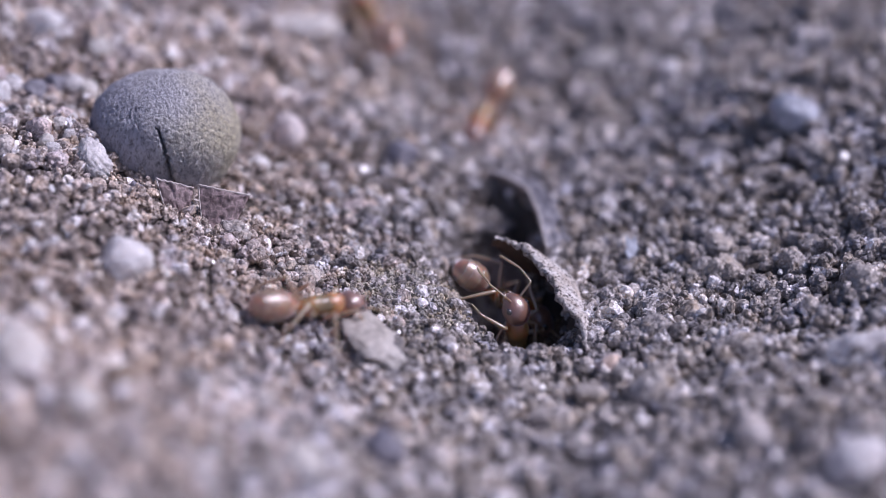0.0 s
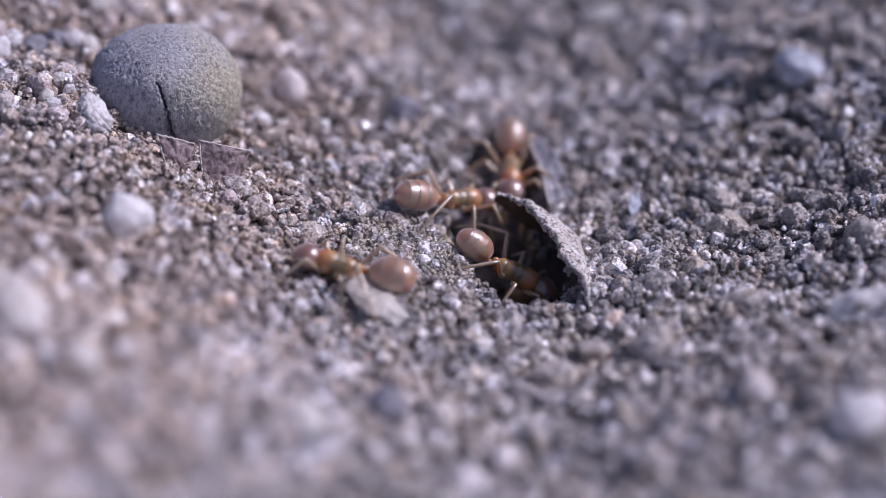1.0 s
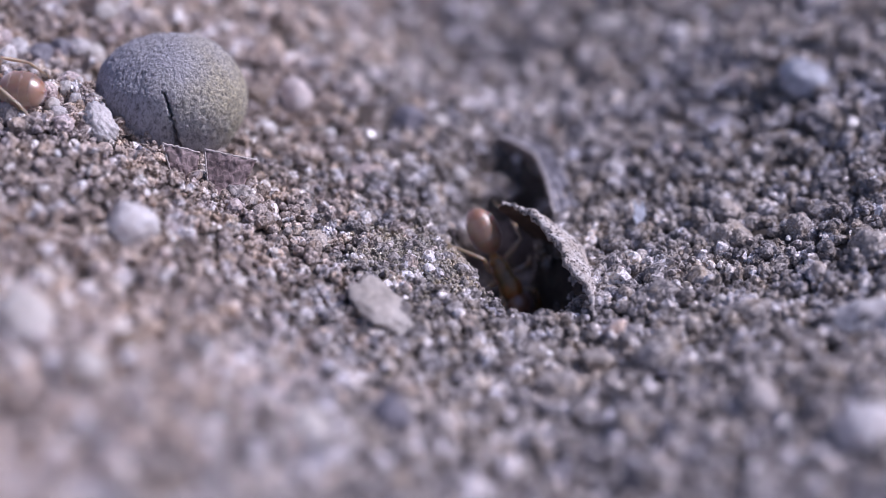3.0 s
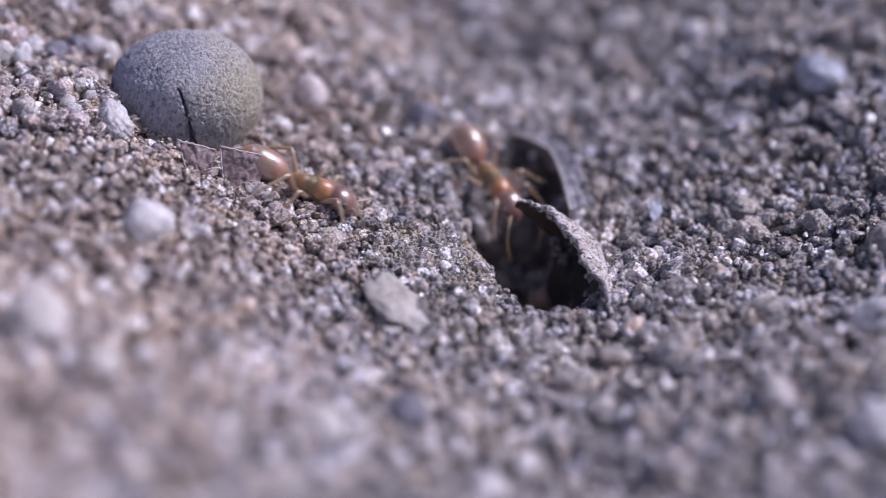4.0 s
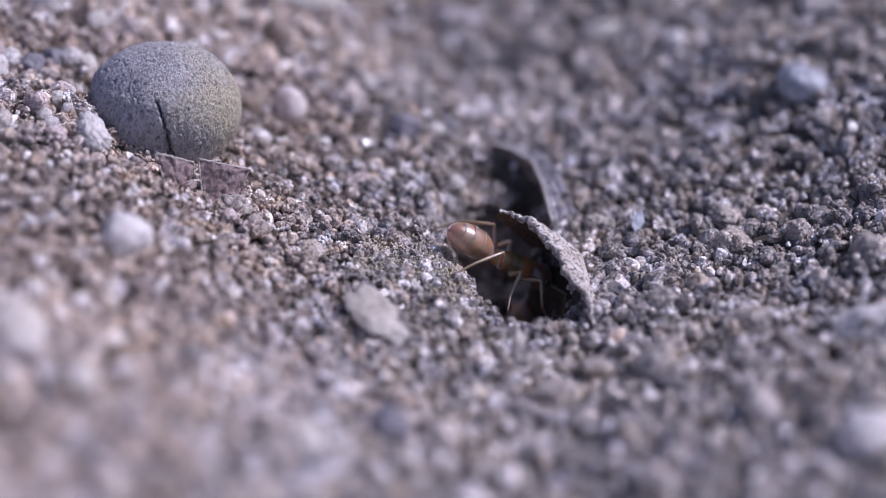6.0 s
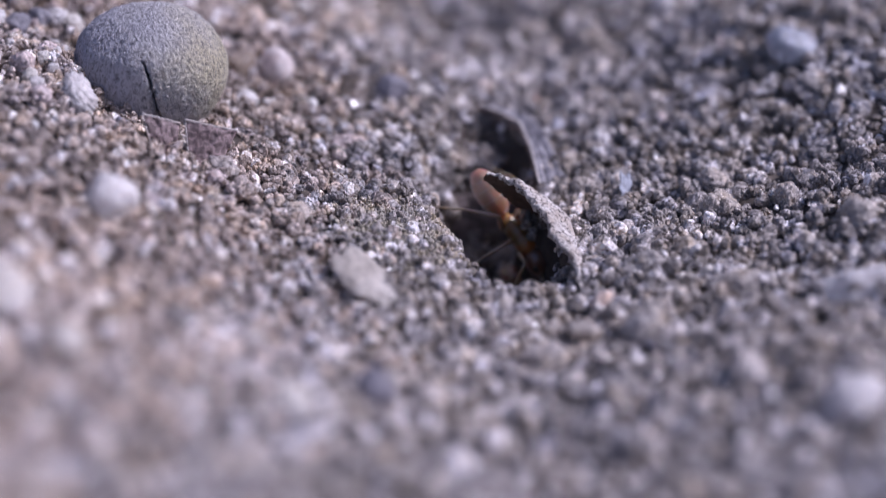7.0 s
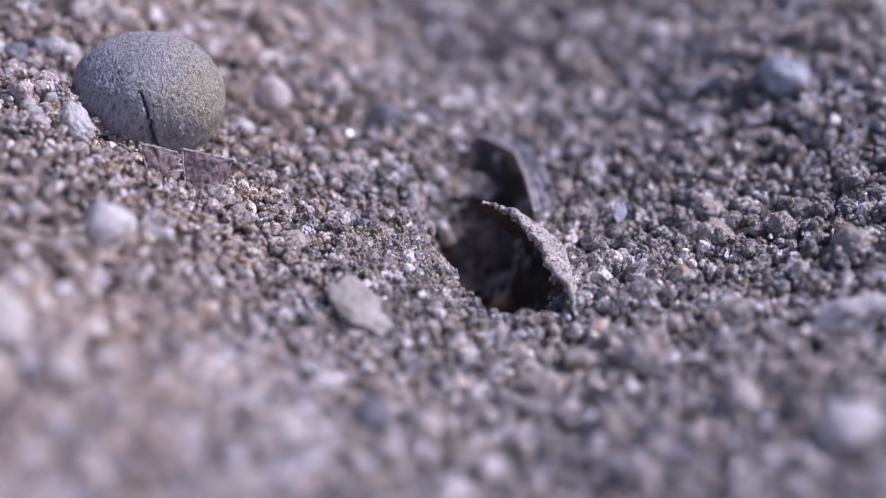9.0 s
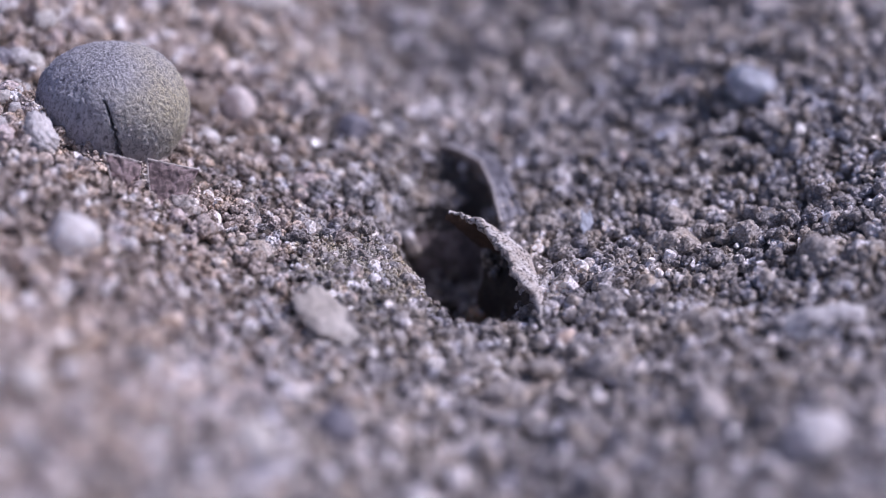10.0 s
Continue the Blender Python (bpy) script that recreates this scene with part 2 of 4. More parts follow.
def husk_material():
    m, n, l, b = material("weathered_husk", 0.7)
    tc = n.new("ShaderNodeTexCoord").outputs["Object"]
    fine = noise_node(n, l, tc, 11000, 5, 0.75)
    fine.inputs["Distortion"].default_value = 0.6
    r = ramp(n, [(0.41, (0.03, 0.026, 0.024)), (0.435, (0.30, 0.27, 0.255)), (0.46, (0.66, 0.63, 0.615)), (0.56, (0.84, 0.825, 0.81))])
    l.new(fine.outputs["Fac"], r.inputs[0])
    broad = noise_node(n, l, tc, 2200, 3)
    tint = ramp(n, [(0.35, (0.80, 0.74, 0.68)), (0.6, (1.08, 1.07, 1.06))])
    l.new(broad.outputs["Fac"], tint.inputs[0])
    l.new(multiply(n, l, r.outputs[0], tint.outputs[0]), b.inputs["Base Color"])
    bump(n, l, fine.outputs["Fac"], b, 0.8, 0.00006)
    return m


def leaf_material(name, low, high, gloss=0.5):
    m, n, l, b = material(name, gloss)
    tc = n.new("ShaderNodeTexCoord").outputs["Object"]
    v = n.new("ShaderNodeTexVoronoi")
    v.feature = "DISTANCE_TO_EDGE"
    v.inputs["Scale"].default_value = 4800
    crook = noise_node(n, l, tc, 6000, 3)
    bent = n.new("ShaderNodeVectorMath")
    bent.operation = "MULTIPLY_ADD"
    bent.inputs[1].default_value = (0.00022,) * 3
    l.new(crook.outputs["Color"], bent.inputs[0])
    l.new(tc, bent.inputs[2])
    l.new(bent.outputs[0], v.inputs["Vector"])
    vein = ramp(n, [(0.0, (1.9, 1.85, 1.85)), (0.12, (1.1, 1.08, 1.08)), (0.3, (0.8, 0.78, 0.78))])
    l.new(v.outputs["Distance"], vein.inputs[0])
    broad = noise_node(n, l, tc, 2500, 4)
    r = ramp(n, [(0.35, low), (0.68, high)])
    l.new(broad.outputs["Fac"], r.inputs[0])
    l.new(multiply(n, l, r.outputs[0], vein.outputs[0]), b.inputs["Base Color"])
    bump(n, l, broad.outputs["Fac"], b, 0.8, 0.00006)
    return m


PEBBLE = pebble_material()
HUSK = husk_material()
DRYLEAF = leaf_material("dry_leaf", (0.15, 0.115, 0.115), (0.34, 0.275, 0.275))
LEAFEDGE = stone_material("dry_leaf_edge", (0.72, 0.66, 0.63), (0.93, 0.88, 0.85), 9000, pits=0.2)
DARKLEAF = leaf_material("dark_leaf", (0.14, 0.12, 0.115), (0.32, 0.28, 0.27), 0.6)
FLAKE = leaf_material("grey_leaf", (0.13, 0.13, 0.15), (0.32, 0.32, 0.35), 0.45)
# brown of the husk's inner side, darkened to hold the shade under it
SHADED_LINING = stone_material("husk_shaded_lining", (0.05, 0.034, 0.026), (0.13, 0.085, 0.06), 5000, (0.7, 0.9))
TWIG = stone_material("dry_twig", (0.12, 0.09, 0.07), (0.28, 0.22, 0.18), 7000)


def clear_material(name, color, rough):
    m, n, l, b = material(name, rough)
    b.inputs["Base Color"].default_value = (*color, 1)
    b.inputs["Transmission Weight"].default_value = 0.35
    b.inputs["IOR"].default_value = 1.5
    tc = n.new("ShaderNodeTexCoord").outputs["Object"]
    f = noise_node(n, l, tc, 6000, 4)
    bump(n, l, f.outputs["Fac"], b, 0.5, 0.00004)
    return m


CRYSTAL = clear_material("clear_crystal", (0.95, 0.95, 0.97), 0.18)
MICA = stone_material("bluish_mica", (0.45, 0.522, 0.684), (0.792, 0.819, 0.873), 5000, (0.1, 0.3), 0.1, 0.00003)
SLAB = stone_material("waxy_slab", (0.56, 0.515, 0.46), (0.82, 0.765, 0.70), 6000, (0.2, 0.55), 0.45, 0.00005, 0.5)


def cuticle(name, low, high, gloss, sss, down=0.1, coat=1.0):
    m, n, l, b = material(name, gloss)
    tc = n.new("ShaderNodeTexCoord").outputs["Object"]
    f = noise_node(n, l, tc, 1500, 3)
    r = ramp(n, [(0.3, low), (0.7, high)])
    l.new(f.outputs["Fac"], r.inputs[0])
    l.new(r.outputs[0], b.inputs["Base Color"])
    b.inputs["Subsurface Weight"].default_value = sss
    b.inputs["Subsurface Radius"].default_value = (1.0, 0.40, 0.15)
    b.inputs["Subsurface Scale"].default_value = 0.0007
    b.inputs["Sheen Weight"].default_value = down  # fine silky hairs
    b.inputs["Sheen Roughness"].default_value = 0.4
    # lilac tint on the hairs imitates the sky's broad reflection
    b.inputs["Sheen Tint"].default_value = (0.92, 0.86, 1.0, 1)
    b.inputs["Coat Weight"].default_value = coat
    b.inputs["Coat IOR"].default_value = 2.3
    b.inputs["Coat Roughness"].default_value = 0.33
    b.inputs["Specular IOR Level"].default_value = 1.0
    fine = noise_node(n, l, tc, 9000, 3)
    bump(n, l, fine.outputs["Fac"], b, 0.4, 0.00003)
    return m


AMBER = cuticle("amber_cuticle", (0.47, 0.175, 0.045), (0.60, 0.265, 0.085), 0.5, 0.85, 0.15, 0.35)
GASTER = cuticle("gaster_cuticle", (0.40, 0.185, 0.085), (0.54, 0.31, 0.185), 0.42, 0.85, 0.7, 1.0)
HEAD = cuticle("head_cuticle", (0.22, 0.095, 0.055), (0.33, 0.16, 0.10), 0.4, 0.3, 0.6, 0.9)
LIMB = cuticle("limb_cuticle", (0.377, 0.254, 0.139), (0.492, 0.361, 0.23), 0.4, 0.3)
EYE = cuticle("eye_cuticle", (0.01, 0.008, 0.008), (0.02, 0.015, 0.015), 0.15, 0.0)
RIM = cuticle("segment_edge", (0.459, 0.295, 0.205), (0.574, 0.41, 0.312), 0.35, 0.3)


# ---- helpers for building; all lengths in millimetres ----
def mesh_object(name, verts, faces, mat, parent=None, label="", smooth=False):
    me = bpy.data.meshes.new(name)
    me.from_pydata([tuple(c * MM for c in v) for v in verts], [], faces)
    me.materials.append(mat)
    if smooth:
        me.polygons.foreach_set("use_smooth", [True] * len(me.polygons))
    me.update()
    ob = new(name, me)
    if parent is not None:
        ob.parent = parent
    if label:
        tagged(ob, label)
    return ob


def part(name, bm, mat, parent, label="", smooth=True):
    me = bpy.data.meshes.new(name)
    bmesh.ops.recalc_face_normals(bm, faces=bm.faces)
    bmesh.ops.scale(bm, vec=(MM, MM, MM), verts=bm.verts)
    bm.to_mesh(me)
    bm.free()
    me.materials.append(mat)
    if smooth:
        me.polygons.foreach_set("use_smooth", [True] * len(me.polygons))
    ob = new(name, me)
    ob.parent = parent
    if label:
        tagged(ob, label)
    return ob


# ---- ground: a sandy hollow that rises on both sides, with the nest's hole in it ----
RISE_X = [-30, -13, -9.6, -6.4, -4.4, -2.4, -0.45, 1.5, 2.8, 6.1, 8.1, 10, 16, 30]
RISE_Z = [5.2, 4.1, 3.34, 2.45, 1.56, 0.9, 0.5, 0.1, 0, 0.5, 0.9, 1.4, 2.4, 2.6]
HOLE = (1.68, -1.78, 1.30, 1.90, 11.0)


def smooth_ground(x, y):
    u = 0.16 * np.sin(0.55 * x + 0.3 * y + 1) + 0.13 * np.sin(0.23 * x - 0.6 * y + 2) + 0.08 * np.sin(1.1 * x + 0.9 * y)
    fine = 0.075 * np.sin(3.9 * x + 1.7 * y + 2 * np.sin(0.9 * y)) * np.sin(2.7 * y - 1.1 * x + 1.3) + 0.05 * np.sin(6.3 * y + 2.3 * x + np.sin(1.3 * x)) * np.sin(4.4 * x - 1.9 * y)
    mound = 0.5 * np.exp(-((x + 8.75) / 0.75) ** 2 - ((y - 0.35) / 0.9) ** 2)
    dip = -1.6 * np.exp(-((x + 0.1) / 2.4) ** 2 - ((y - 8.2) / 1.8) ** 2)
    far = np.clip((np.hypot(x - 1.6, y + 2.5) - 2) / 6, 0, 1)
    slope = 0.15 * np.logaddexp(0, (np.clip(y, -60, 60) - 2.0) * 1.5) / 1.5 + 0.10 * np.logaddexp(0, (-7.0 - np.clip(y, -60, 60)) * 1.5) / 1.5
    return np.interp(x, RISE_X, RISE_Z) + (u + fine) * far + slope + mound + dip


def hole_radius(x, y):
    x = x + 0.34 * np.clip(y - HOLE[1], -2, 2)
    a = np.arctan2(y - HOLE[1], x - HOLE[0])
    wob = 1 + 0.07 * np.sin(3 * a + 1) + 0.05 * np.sin(5 * a)
    return np.hypot((x - HOLE[0]) / HOLE[2], (y - HOLE[1]) / HOLE[3]) / wob


def ground_height(x, y):
    r = hole_radius(x, y)
    s = np.clip((1.08 - r) / 0.36, 0, 1)
    s = s * s * (3 - 2 * s)
    back = np.hypot((x - 1.25) / 1.45, (y - 0.45) / 1.45)
    back = np.minimum(back, np.hypot((x - 2.1) / 0.55, (y - 1.6) / 0.8))
    b = np.clip((1.12 - back) / 0.5, 0, 1)
    b = b * b * (3 - 2 * b)
    rear = np.hypot((x - 1.35) / 1.05, (y - 1.95) / 1.15)
    c = np.clip((1.1 - rear) / 0.5, 0, 1)
    c = c * c * (3 - 2 * c)
    lip = -0.35 * np.exp(-((r - 1.0) / 0.35) ** 2) * (r > 1.0)
    return smooth_ground(x, y) - np.maximum(np.maximum(HOLE[4] * s, 2.4 * b), 0.6 * c) + lip * 0.6


def axis(lo, hi, step):
    mid = list(np.arange(lo, hi + step / 2, step))
    out, d = [], step
    while (out[-1] if out else 0) < 30000:
        d *= 1.6
        out.append((out[-1] if out else 0) + d)
    return np.array([lo - v for v in reversed(out)] + mid + [hi + v for v in out])


def build_ground():
    gx, gy = axis(-20, 20, 0.17), axis(-20, 28, 0.17)
    X, Y = np.meshgrid(gx, gy)
    rough = 0.03 * np.sin(7.3 * X + 3.1 * Y) * np.sin(6.1 * Y - 2.2 * X)
    Z = ground_height(X, Y) + rough
    v = np.stack([X, Y, Z], -1).reshape(-1, 3) * MM
    w, hgt = len(gx), len(gy)
    i = np.arange((hgt - 1) * (w - 1))
    a = i // (w - 1) * w + i % (w - 1)
    f = np.stack([a, a + 1, a + w + 1, a + w], -1)
    me = bpy.data.meshes.new("ground")
    me.from_pydata(v.tolist(), [], f.tolist())
    me.materials.append(SOIL)
    me.polygons.foreach_set("use_smooth", [True] * len(me.polygons))
    return tagged(new("ground", me), "grey-brown sandy soil hollow round an ant nest hole", "ground", kind="structure")


ground = build_ground()


# ---- grains ----
def grain_templates(level, count, seed, jag, chips=7, knobs=0.0):
    rng = np.random.default_rng(seed)
    out = []
    for k in range(count):
        bm = bmesh.new()
        bmesh.ops.create_icosphere(bm, subdivisions=level, radius=1)
        v = np.array([q.co[:] for q in bm.verts])
        f = np.array([[q.index for q in p.verts] for p in bm.faces])
        bm.free()
        for _ in range(chips):  # flat chips cut from the lump
            n = rng.normal(size=3)
            n /= np.linalg.norm(n)
            d = rng.uniform(0.62, 0.92)
            over = np.clip(v @ n - d, 0, None)
            v = v - over[:, None] * n
        for _ in range(5):  # knobs of smaller crystals stuck on
            n = rng.normal(size=3)
            n /= np.linalg.norm(n)
            v = v * (1 + jag * rng.uniform(-0.6, 1) * np.exp(-((1 - v @ n / np.linalg.norm(v, axis=1)) / 0.12)))[:, None]
        v = v * (1 + rng.normal(0, jag * 0.2, len(v)))[:, None]
        if knobs:  # a crust of smaller crystals
            cell = np.array([noise.voronoi(Vector(q * 2.3 + k * 7))[0][0] for q in v])
            v = v * (1 + knobs * (0.45 - cell))[:, None]
        out.append((v * rng.uniform(0.75, 1.2, 3), f))
    return out


def lump_templates(count, seed, crystals=9):
    """Lumps of sand cemented together: angular crystals stuck round a core."""
    rng = np.random.default_rng(seed)
    bm = bmesh.new()
    bmesh.ops.create_icosphere(bm, subdivisions=1, radius=1)
    ico = np.array([q.co[:] for q in bm.verts])
    tri = np.array([[q.index for q in p.verts] for p in bm.faces])
    bm.free()
    out = []
    for _ in range(count):
        V, F = [], []
        stretch = rng.uniform(0.75, 1.15, 3)
        for k in range(crystals + 1):
            size = 0.72 if k == 0 else rng.uniform(0.26, 0.56)
            shape = rng.uniform(0.7, 1.3, 3)
            v = ico * (1 + rng.normal(0, 0.10, (len(ico), 1))) * shape
            n = rng.normal(size=3)
            n /= np.linalg.norm(n)
            v = v - np.clip(v @ n - 0.5, 0, None)[:, None] * n
            v = v @ random_turns(rng, 1)[0].T * size
            if k:
                d = rng.normal(size=3)
                v = v + d / np.linalg.norm(d) * rng.uniform(0.5, 0.78)
            F.append(tri + len(ico) * k)
            V.append(v * stretch)
        out.append((np.concatenate(V), np.concatenate(F)))
    return out


def random_turns(rng, n):
    q = rng.normal(size=(n, 4))
    q /= np.linalg.norm(q, axis=1)[:, None]
    w, x, y, z = q.T
    return np.stack([1 - 2 * (y * y + z * z), 2 * (x * y - z * w), 2 * (x * z + y * w),
                     2 * (x * y + z * w), 1 - 2 * (x * x + z * z), 2 * (y * z - x * w),
                     2 * (x * z - y * w), 2 * (y * z + x * w), 1 - 2 * (x * x + y * y)], -1).reshape(n, 3, 3)


def joined_grains(name, label, xy, rad, lift, templates, rng, mat, smooth=True):
    z = ground_height(xy[:, 0], xy[:, 1]) + rad * lift
    pos = np.column_stack([xy, z])
    turn = random_turns(rng, len(xy))
    which = rng.integers(0, len(templates), len(xy))
    V, Fc, off = [], [], 0
    for k, (tv, tf) in enumerate(templates):
        sel = which == k
        if not sel.any():
            continue
        vv = np.einsum("nij,vj->nvi", turn[sel], tv) * rad[sel][:, None, None] + pos[sel][:, None, :]
        nn = sel.sum()
        ff = tf[None] + (np.arange(nn) * len(tv))[:, None, None] + off
        off += nn * len(tv)
        V.append(vv.reshape(-1, 3))
        Fc.append(ff.reshape(-1, 3))
    V, Fc = np.concatenate(V) * MM, np.concatenate(Fc)
    me = bpy.data.meshes.new(name)
    me.vertices.add(len(V))
    me.vertices.foreach_set("co", V.ravel())
    me.loops.add(Fc.size)
    me.loops.foreach_set("vertex_index", Fc.ravel().astype(np.int32))
    me.polygons.add(len(Fc))
    me.polygons.foreach_set("loop_start", np.arange(0, Fc.size, 3, dtype=np.int32))
    me.polygons.foreach_set("use_smooth", np.full(len(Fc), smooth))
    me.update(calc_edges=True)
    me.materials.append(mat)
    ob = new(name, me)
    return tagged(ob, label, "sand", kind="stuff")


def sand_field(name, label, xy, rad, lift, templates, rng, smooth):
    """Grey sand in the hollow, giving way to paler pinkish sand up the slope beside the pebble."""
    pale = rng.random(len(xy)) < 1 / (1 + np.exp((xy[:, 0] + 2.3 + 0.45 * np.clip(-6 - xy[:, 1], 0, 8)) / 0.9))
    joined_grains(name, label, xy[~pale], rad[~pale], lift, templates, rng, SAND, smooth)
    joined_grains("pale_" + name, "paler, pinkish " + label, xy[pale], rad[pale], lift, templates, rng, PALESAND, smooth)


def scatter(rng, x0, x1, y0, y1, step, flare=0.0):
    gx, gy = np.meshgrid(np.arange(x0, x1, step), np.arange(y0, y1, step))
    p = np.stack([gx.ravel(), gy.ravel()], -1) + rng.uniform(-0.62, 0.62, (gx.size, 2)) * step
    half = 12.2 + (p[:, 1] + 12) * 0.24
    return p[np.abs(p[:, 0]) < half]


def build_grains():
    rng = np.random.default_rng(11)
    single_t = grain_templates(2, 16, 3, 0.20, 8)
    lump_t = lump_templates(22, 31)
    grit_t = lump_templates(14, 8, 22)
    needle_t = [(v * np.array((0.7, 0.7, 1.3)), f) for v, f in grain_templates(1, 8, 6, 0.3, 6)]
    low_t = grain_templates(1, 10, 4, 0.22, 3)
    # close, sharp stretch of the hollow: cemented lumps, and single grains between them
    p = scatter(rng, -16, 16, -7.0, 5.0, 0.225)
    r = hole_radius(p[:, 0], p[:, 1])
    p = p[((r > 0.92)) | (rng.random(len(p)) < 0.25)]
    lump = rng.random(len(p)) < 0.6
    rad = np.clip(rng.lognormal(np.log(0.172), 0.28, len(p)), 0.09, 0.34) * np.where(p[:, 0] < -2, 0.88, 1.0)
    sand_field("sand_lumps", "crumbly grey-brown lumps of cemented sand covering the hollow", p[lump], rad[lump], 0.42, lump_t, rng, False)
    sand_field("sand_grains", "fine grey-brown sand grains covering the hollow", p[~lump], rad[~lump] * 0.82, 0.62, single_t, rng, False)
    # grains caught on the steep walls of the hole and of the hollow behind it
    a = rng.uniform(0.62 * np.pi, 1.5 * np.pi, 420)
    k = rng.uniform(0.86, 1.12, 420)
    w = np.column_stack([1.25 + 1.45 * k * np.cos(a), 0.45 + 1.45 * k * np.sin(a)])
    w = w[hole_radius(w[:, 0], w[:, 1]) > 1.0]
    joined_grains("wall_grains", "dark grey sand grains clinging to the hole's wall", w, rng.uniform(0.08, 0.17, len(w)), 0.3, single_t, rng, SAND, False)
    # front and back
    q = np.concatenate([scatter(rng, -16, 16, -17, -7.0, 0.205), scatter(rng, -20, 20, 5.0, 26, 0.205)])
    rad = np.clip(rng.lognormal(np.log(0.165), 0.36, len(q)), 0.07, 0.40)
    sand_field("loose_sand", "loose grey-brown sand and grit", q, rad, 0.25, low_t, rng, True)
    # grit on top
    g = scatter(rng, -18, 18, -17, 26, 0.9)
    g = g[(hole_radius(g[:, 0], g[:, 1]) > 1.25) & (rng.random(len(g)) < 0.7) & (np.hypot(g[:, 0] + 6.7, g[:, 1] - 1) > 2.2)]
    rad = np.clip(rng.lognormal(np.log(0.23), 0.24, len(g)), 0.14, 0.36)
    rad = rad * np.where(g[:, 1] > 4, 1.35, 1.0)
    sand_field("grit", "coarse grit lying on the sand", g, rad, 0.45, grit_t, rng, False)
    # glittering greenish crust on the near lip of the hole
    c = np.column_stack([rng.normal(-0.45, 0.75, 2200), rng.normal(-2.3, 0.75, 2200)])
    c = c[hole_radius(c[:, 0], c[:, 1]) > 1.0]
    joined_grains("crust", "fine glittering olive-grey crust beside the hole", c, rng.uniform(0.03, 0.075, len(c)), 2.8, needle_t, rng, CRUST, False)
    # sand heaped against the leaf pieces and up the pebble's side
    h = np.concatenate([np.column_stack([rng.uniform(-6.9, -4.5, 40), rng.uniform(-2.3, -1.8, 40)]), np.column_stack([rng.normal(-8.6, 0.25, 60), rng.normal(0.1, 0.5, 60)])])
    joined_grains("heaped_sand", "pale pinkish sand heaped against the pebble and the leaf pieces", h, rng.uniform(0.10, 0.2, len(h)), rng.uniform(0.5, 1.2, len(h)), lump_t, rng, PALESAND, False)
    # the grains nearest to the hole, one by one
    meshes = []
    for tv, tf in grain_templates(2, 8, 21, 0.22, 8) + lump_templates(14, 22, 12):
        me = bpy.data.meshes.new("grain")
        me.from_pydata((tv * MM).tolist(), [], tf.tolist())
        me.materials.append(GRAIN)
        meshes.append(me)
    made = 0
    while made < 300:
        x, y = rng.uniform(-2.2, 6.0), rng.uniform(-6.0, 1.0)
        if hole_radius(x, y) < 1.15:
            continue
        r = rng.uniform(0.10, 0.21)
        ob = new("grain", meshes[rng.integers(0, len(meshes))])
        ob.parent = ground
        z = float(ground_height(np.array(x), np.array(y))) + r * 0.9
        ob.matrix_basis = pose(x * MM, y * MM, z * MM, *rng.uniform(0, 360, 3)) @ Matrix.Diagonal((r, r * rng.uniform(0.8, 1.1), r * rng.uniform(0.7, 1.0), 1))
        made += 1


# ---- stones ----
def stone_mesh(seed, radii, level=4, chips=9, rough=0.05, lumps=0.12, crust=0.0):
    rng = np.random.default_rng(seed)
    bm = bmesh.new()
    bmesh.ops.create_icosphere(bm, subdivisions=level, radius=1)
    normals = rng.normal(size=(chips, 3))
    normals /= np.linalg.norm(normals, axis=1)[:, None]
    depth = rng.uniform(0.62, 0.92, chips)
    shift = Vector(rng.uniform(-50, 50, 3))
    for v in bm.verts:
        c = np.array(v.co[:])
        for n, d in zip(normals, depth):
            over = max(c @ n - d, 0)
            c = c - over * 0.9 * n
        q = Vector(c)
        k = 1 + lumps * noise.noise(q * 1.7 + shift) + rough * noise.fractal(q * 5 + shift, 0.8, 2.1, 4)
        if crust:
            cell = noise.voronoi(q * 3.4 + shift)[0][0]
            k += crust * (0.4 - cell)
        v.co = Vector((c[0] * radii[0], c[1] * radii[1], c[2] * radii[2])) * k
    return bm


def stone(name, label, at, radii, mat, seed, turn=0, tilt=0, group="", **shape):
    me = bpy.data.meshes.new(name)
    bm = stone_mesh(seed, radii, **shape)
    bmesh.ops.scale(bm, vec=(MM, MM, MM), verts=bm.verts)
    bm.to_mesh(me)
    bm.free()
    me.materials.append(mat)
    me.polygons.foreach_set("use_smooth", [True] * len(me.polygons))
    ob = new(name, me)
    ob.matrix_basis = pose(at[0] * MM, at[1] * MM, at[2] * MM, 0, tilt, turn)
    return tagged(ob, label, "stone", group)


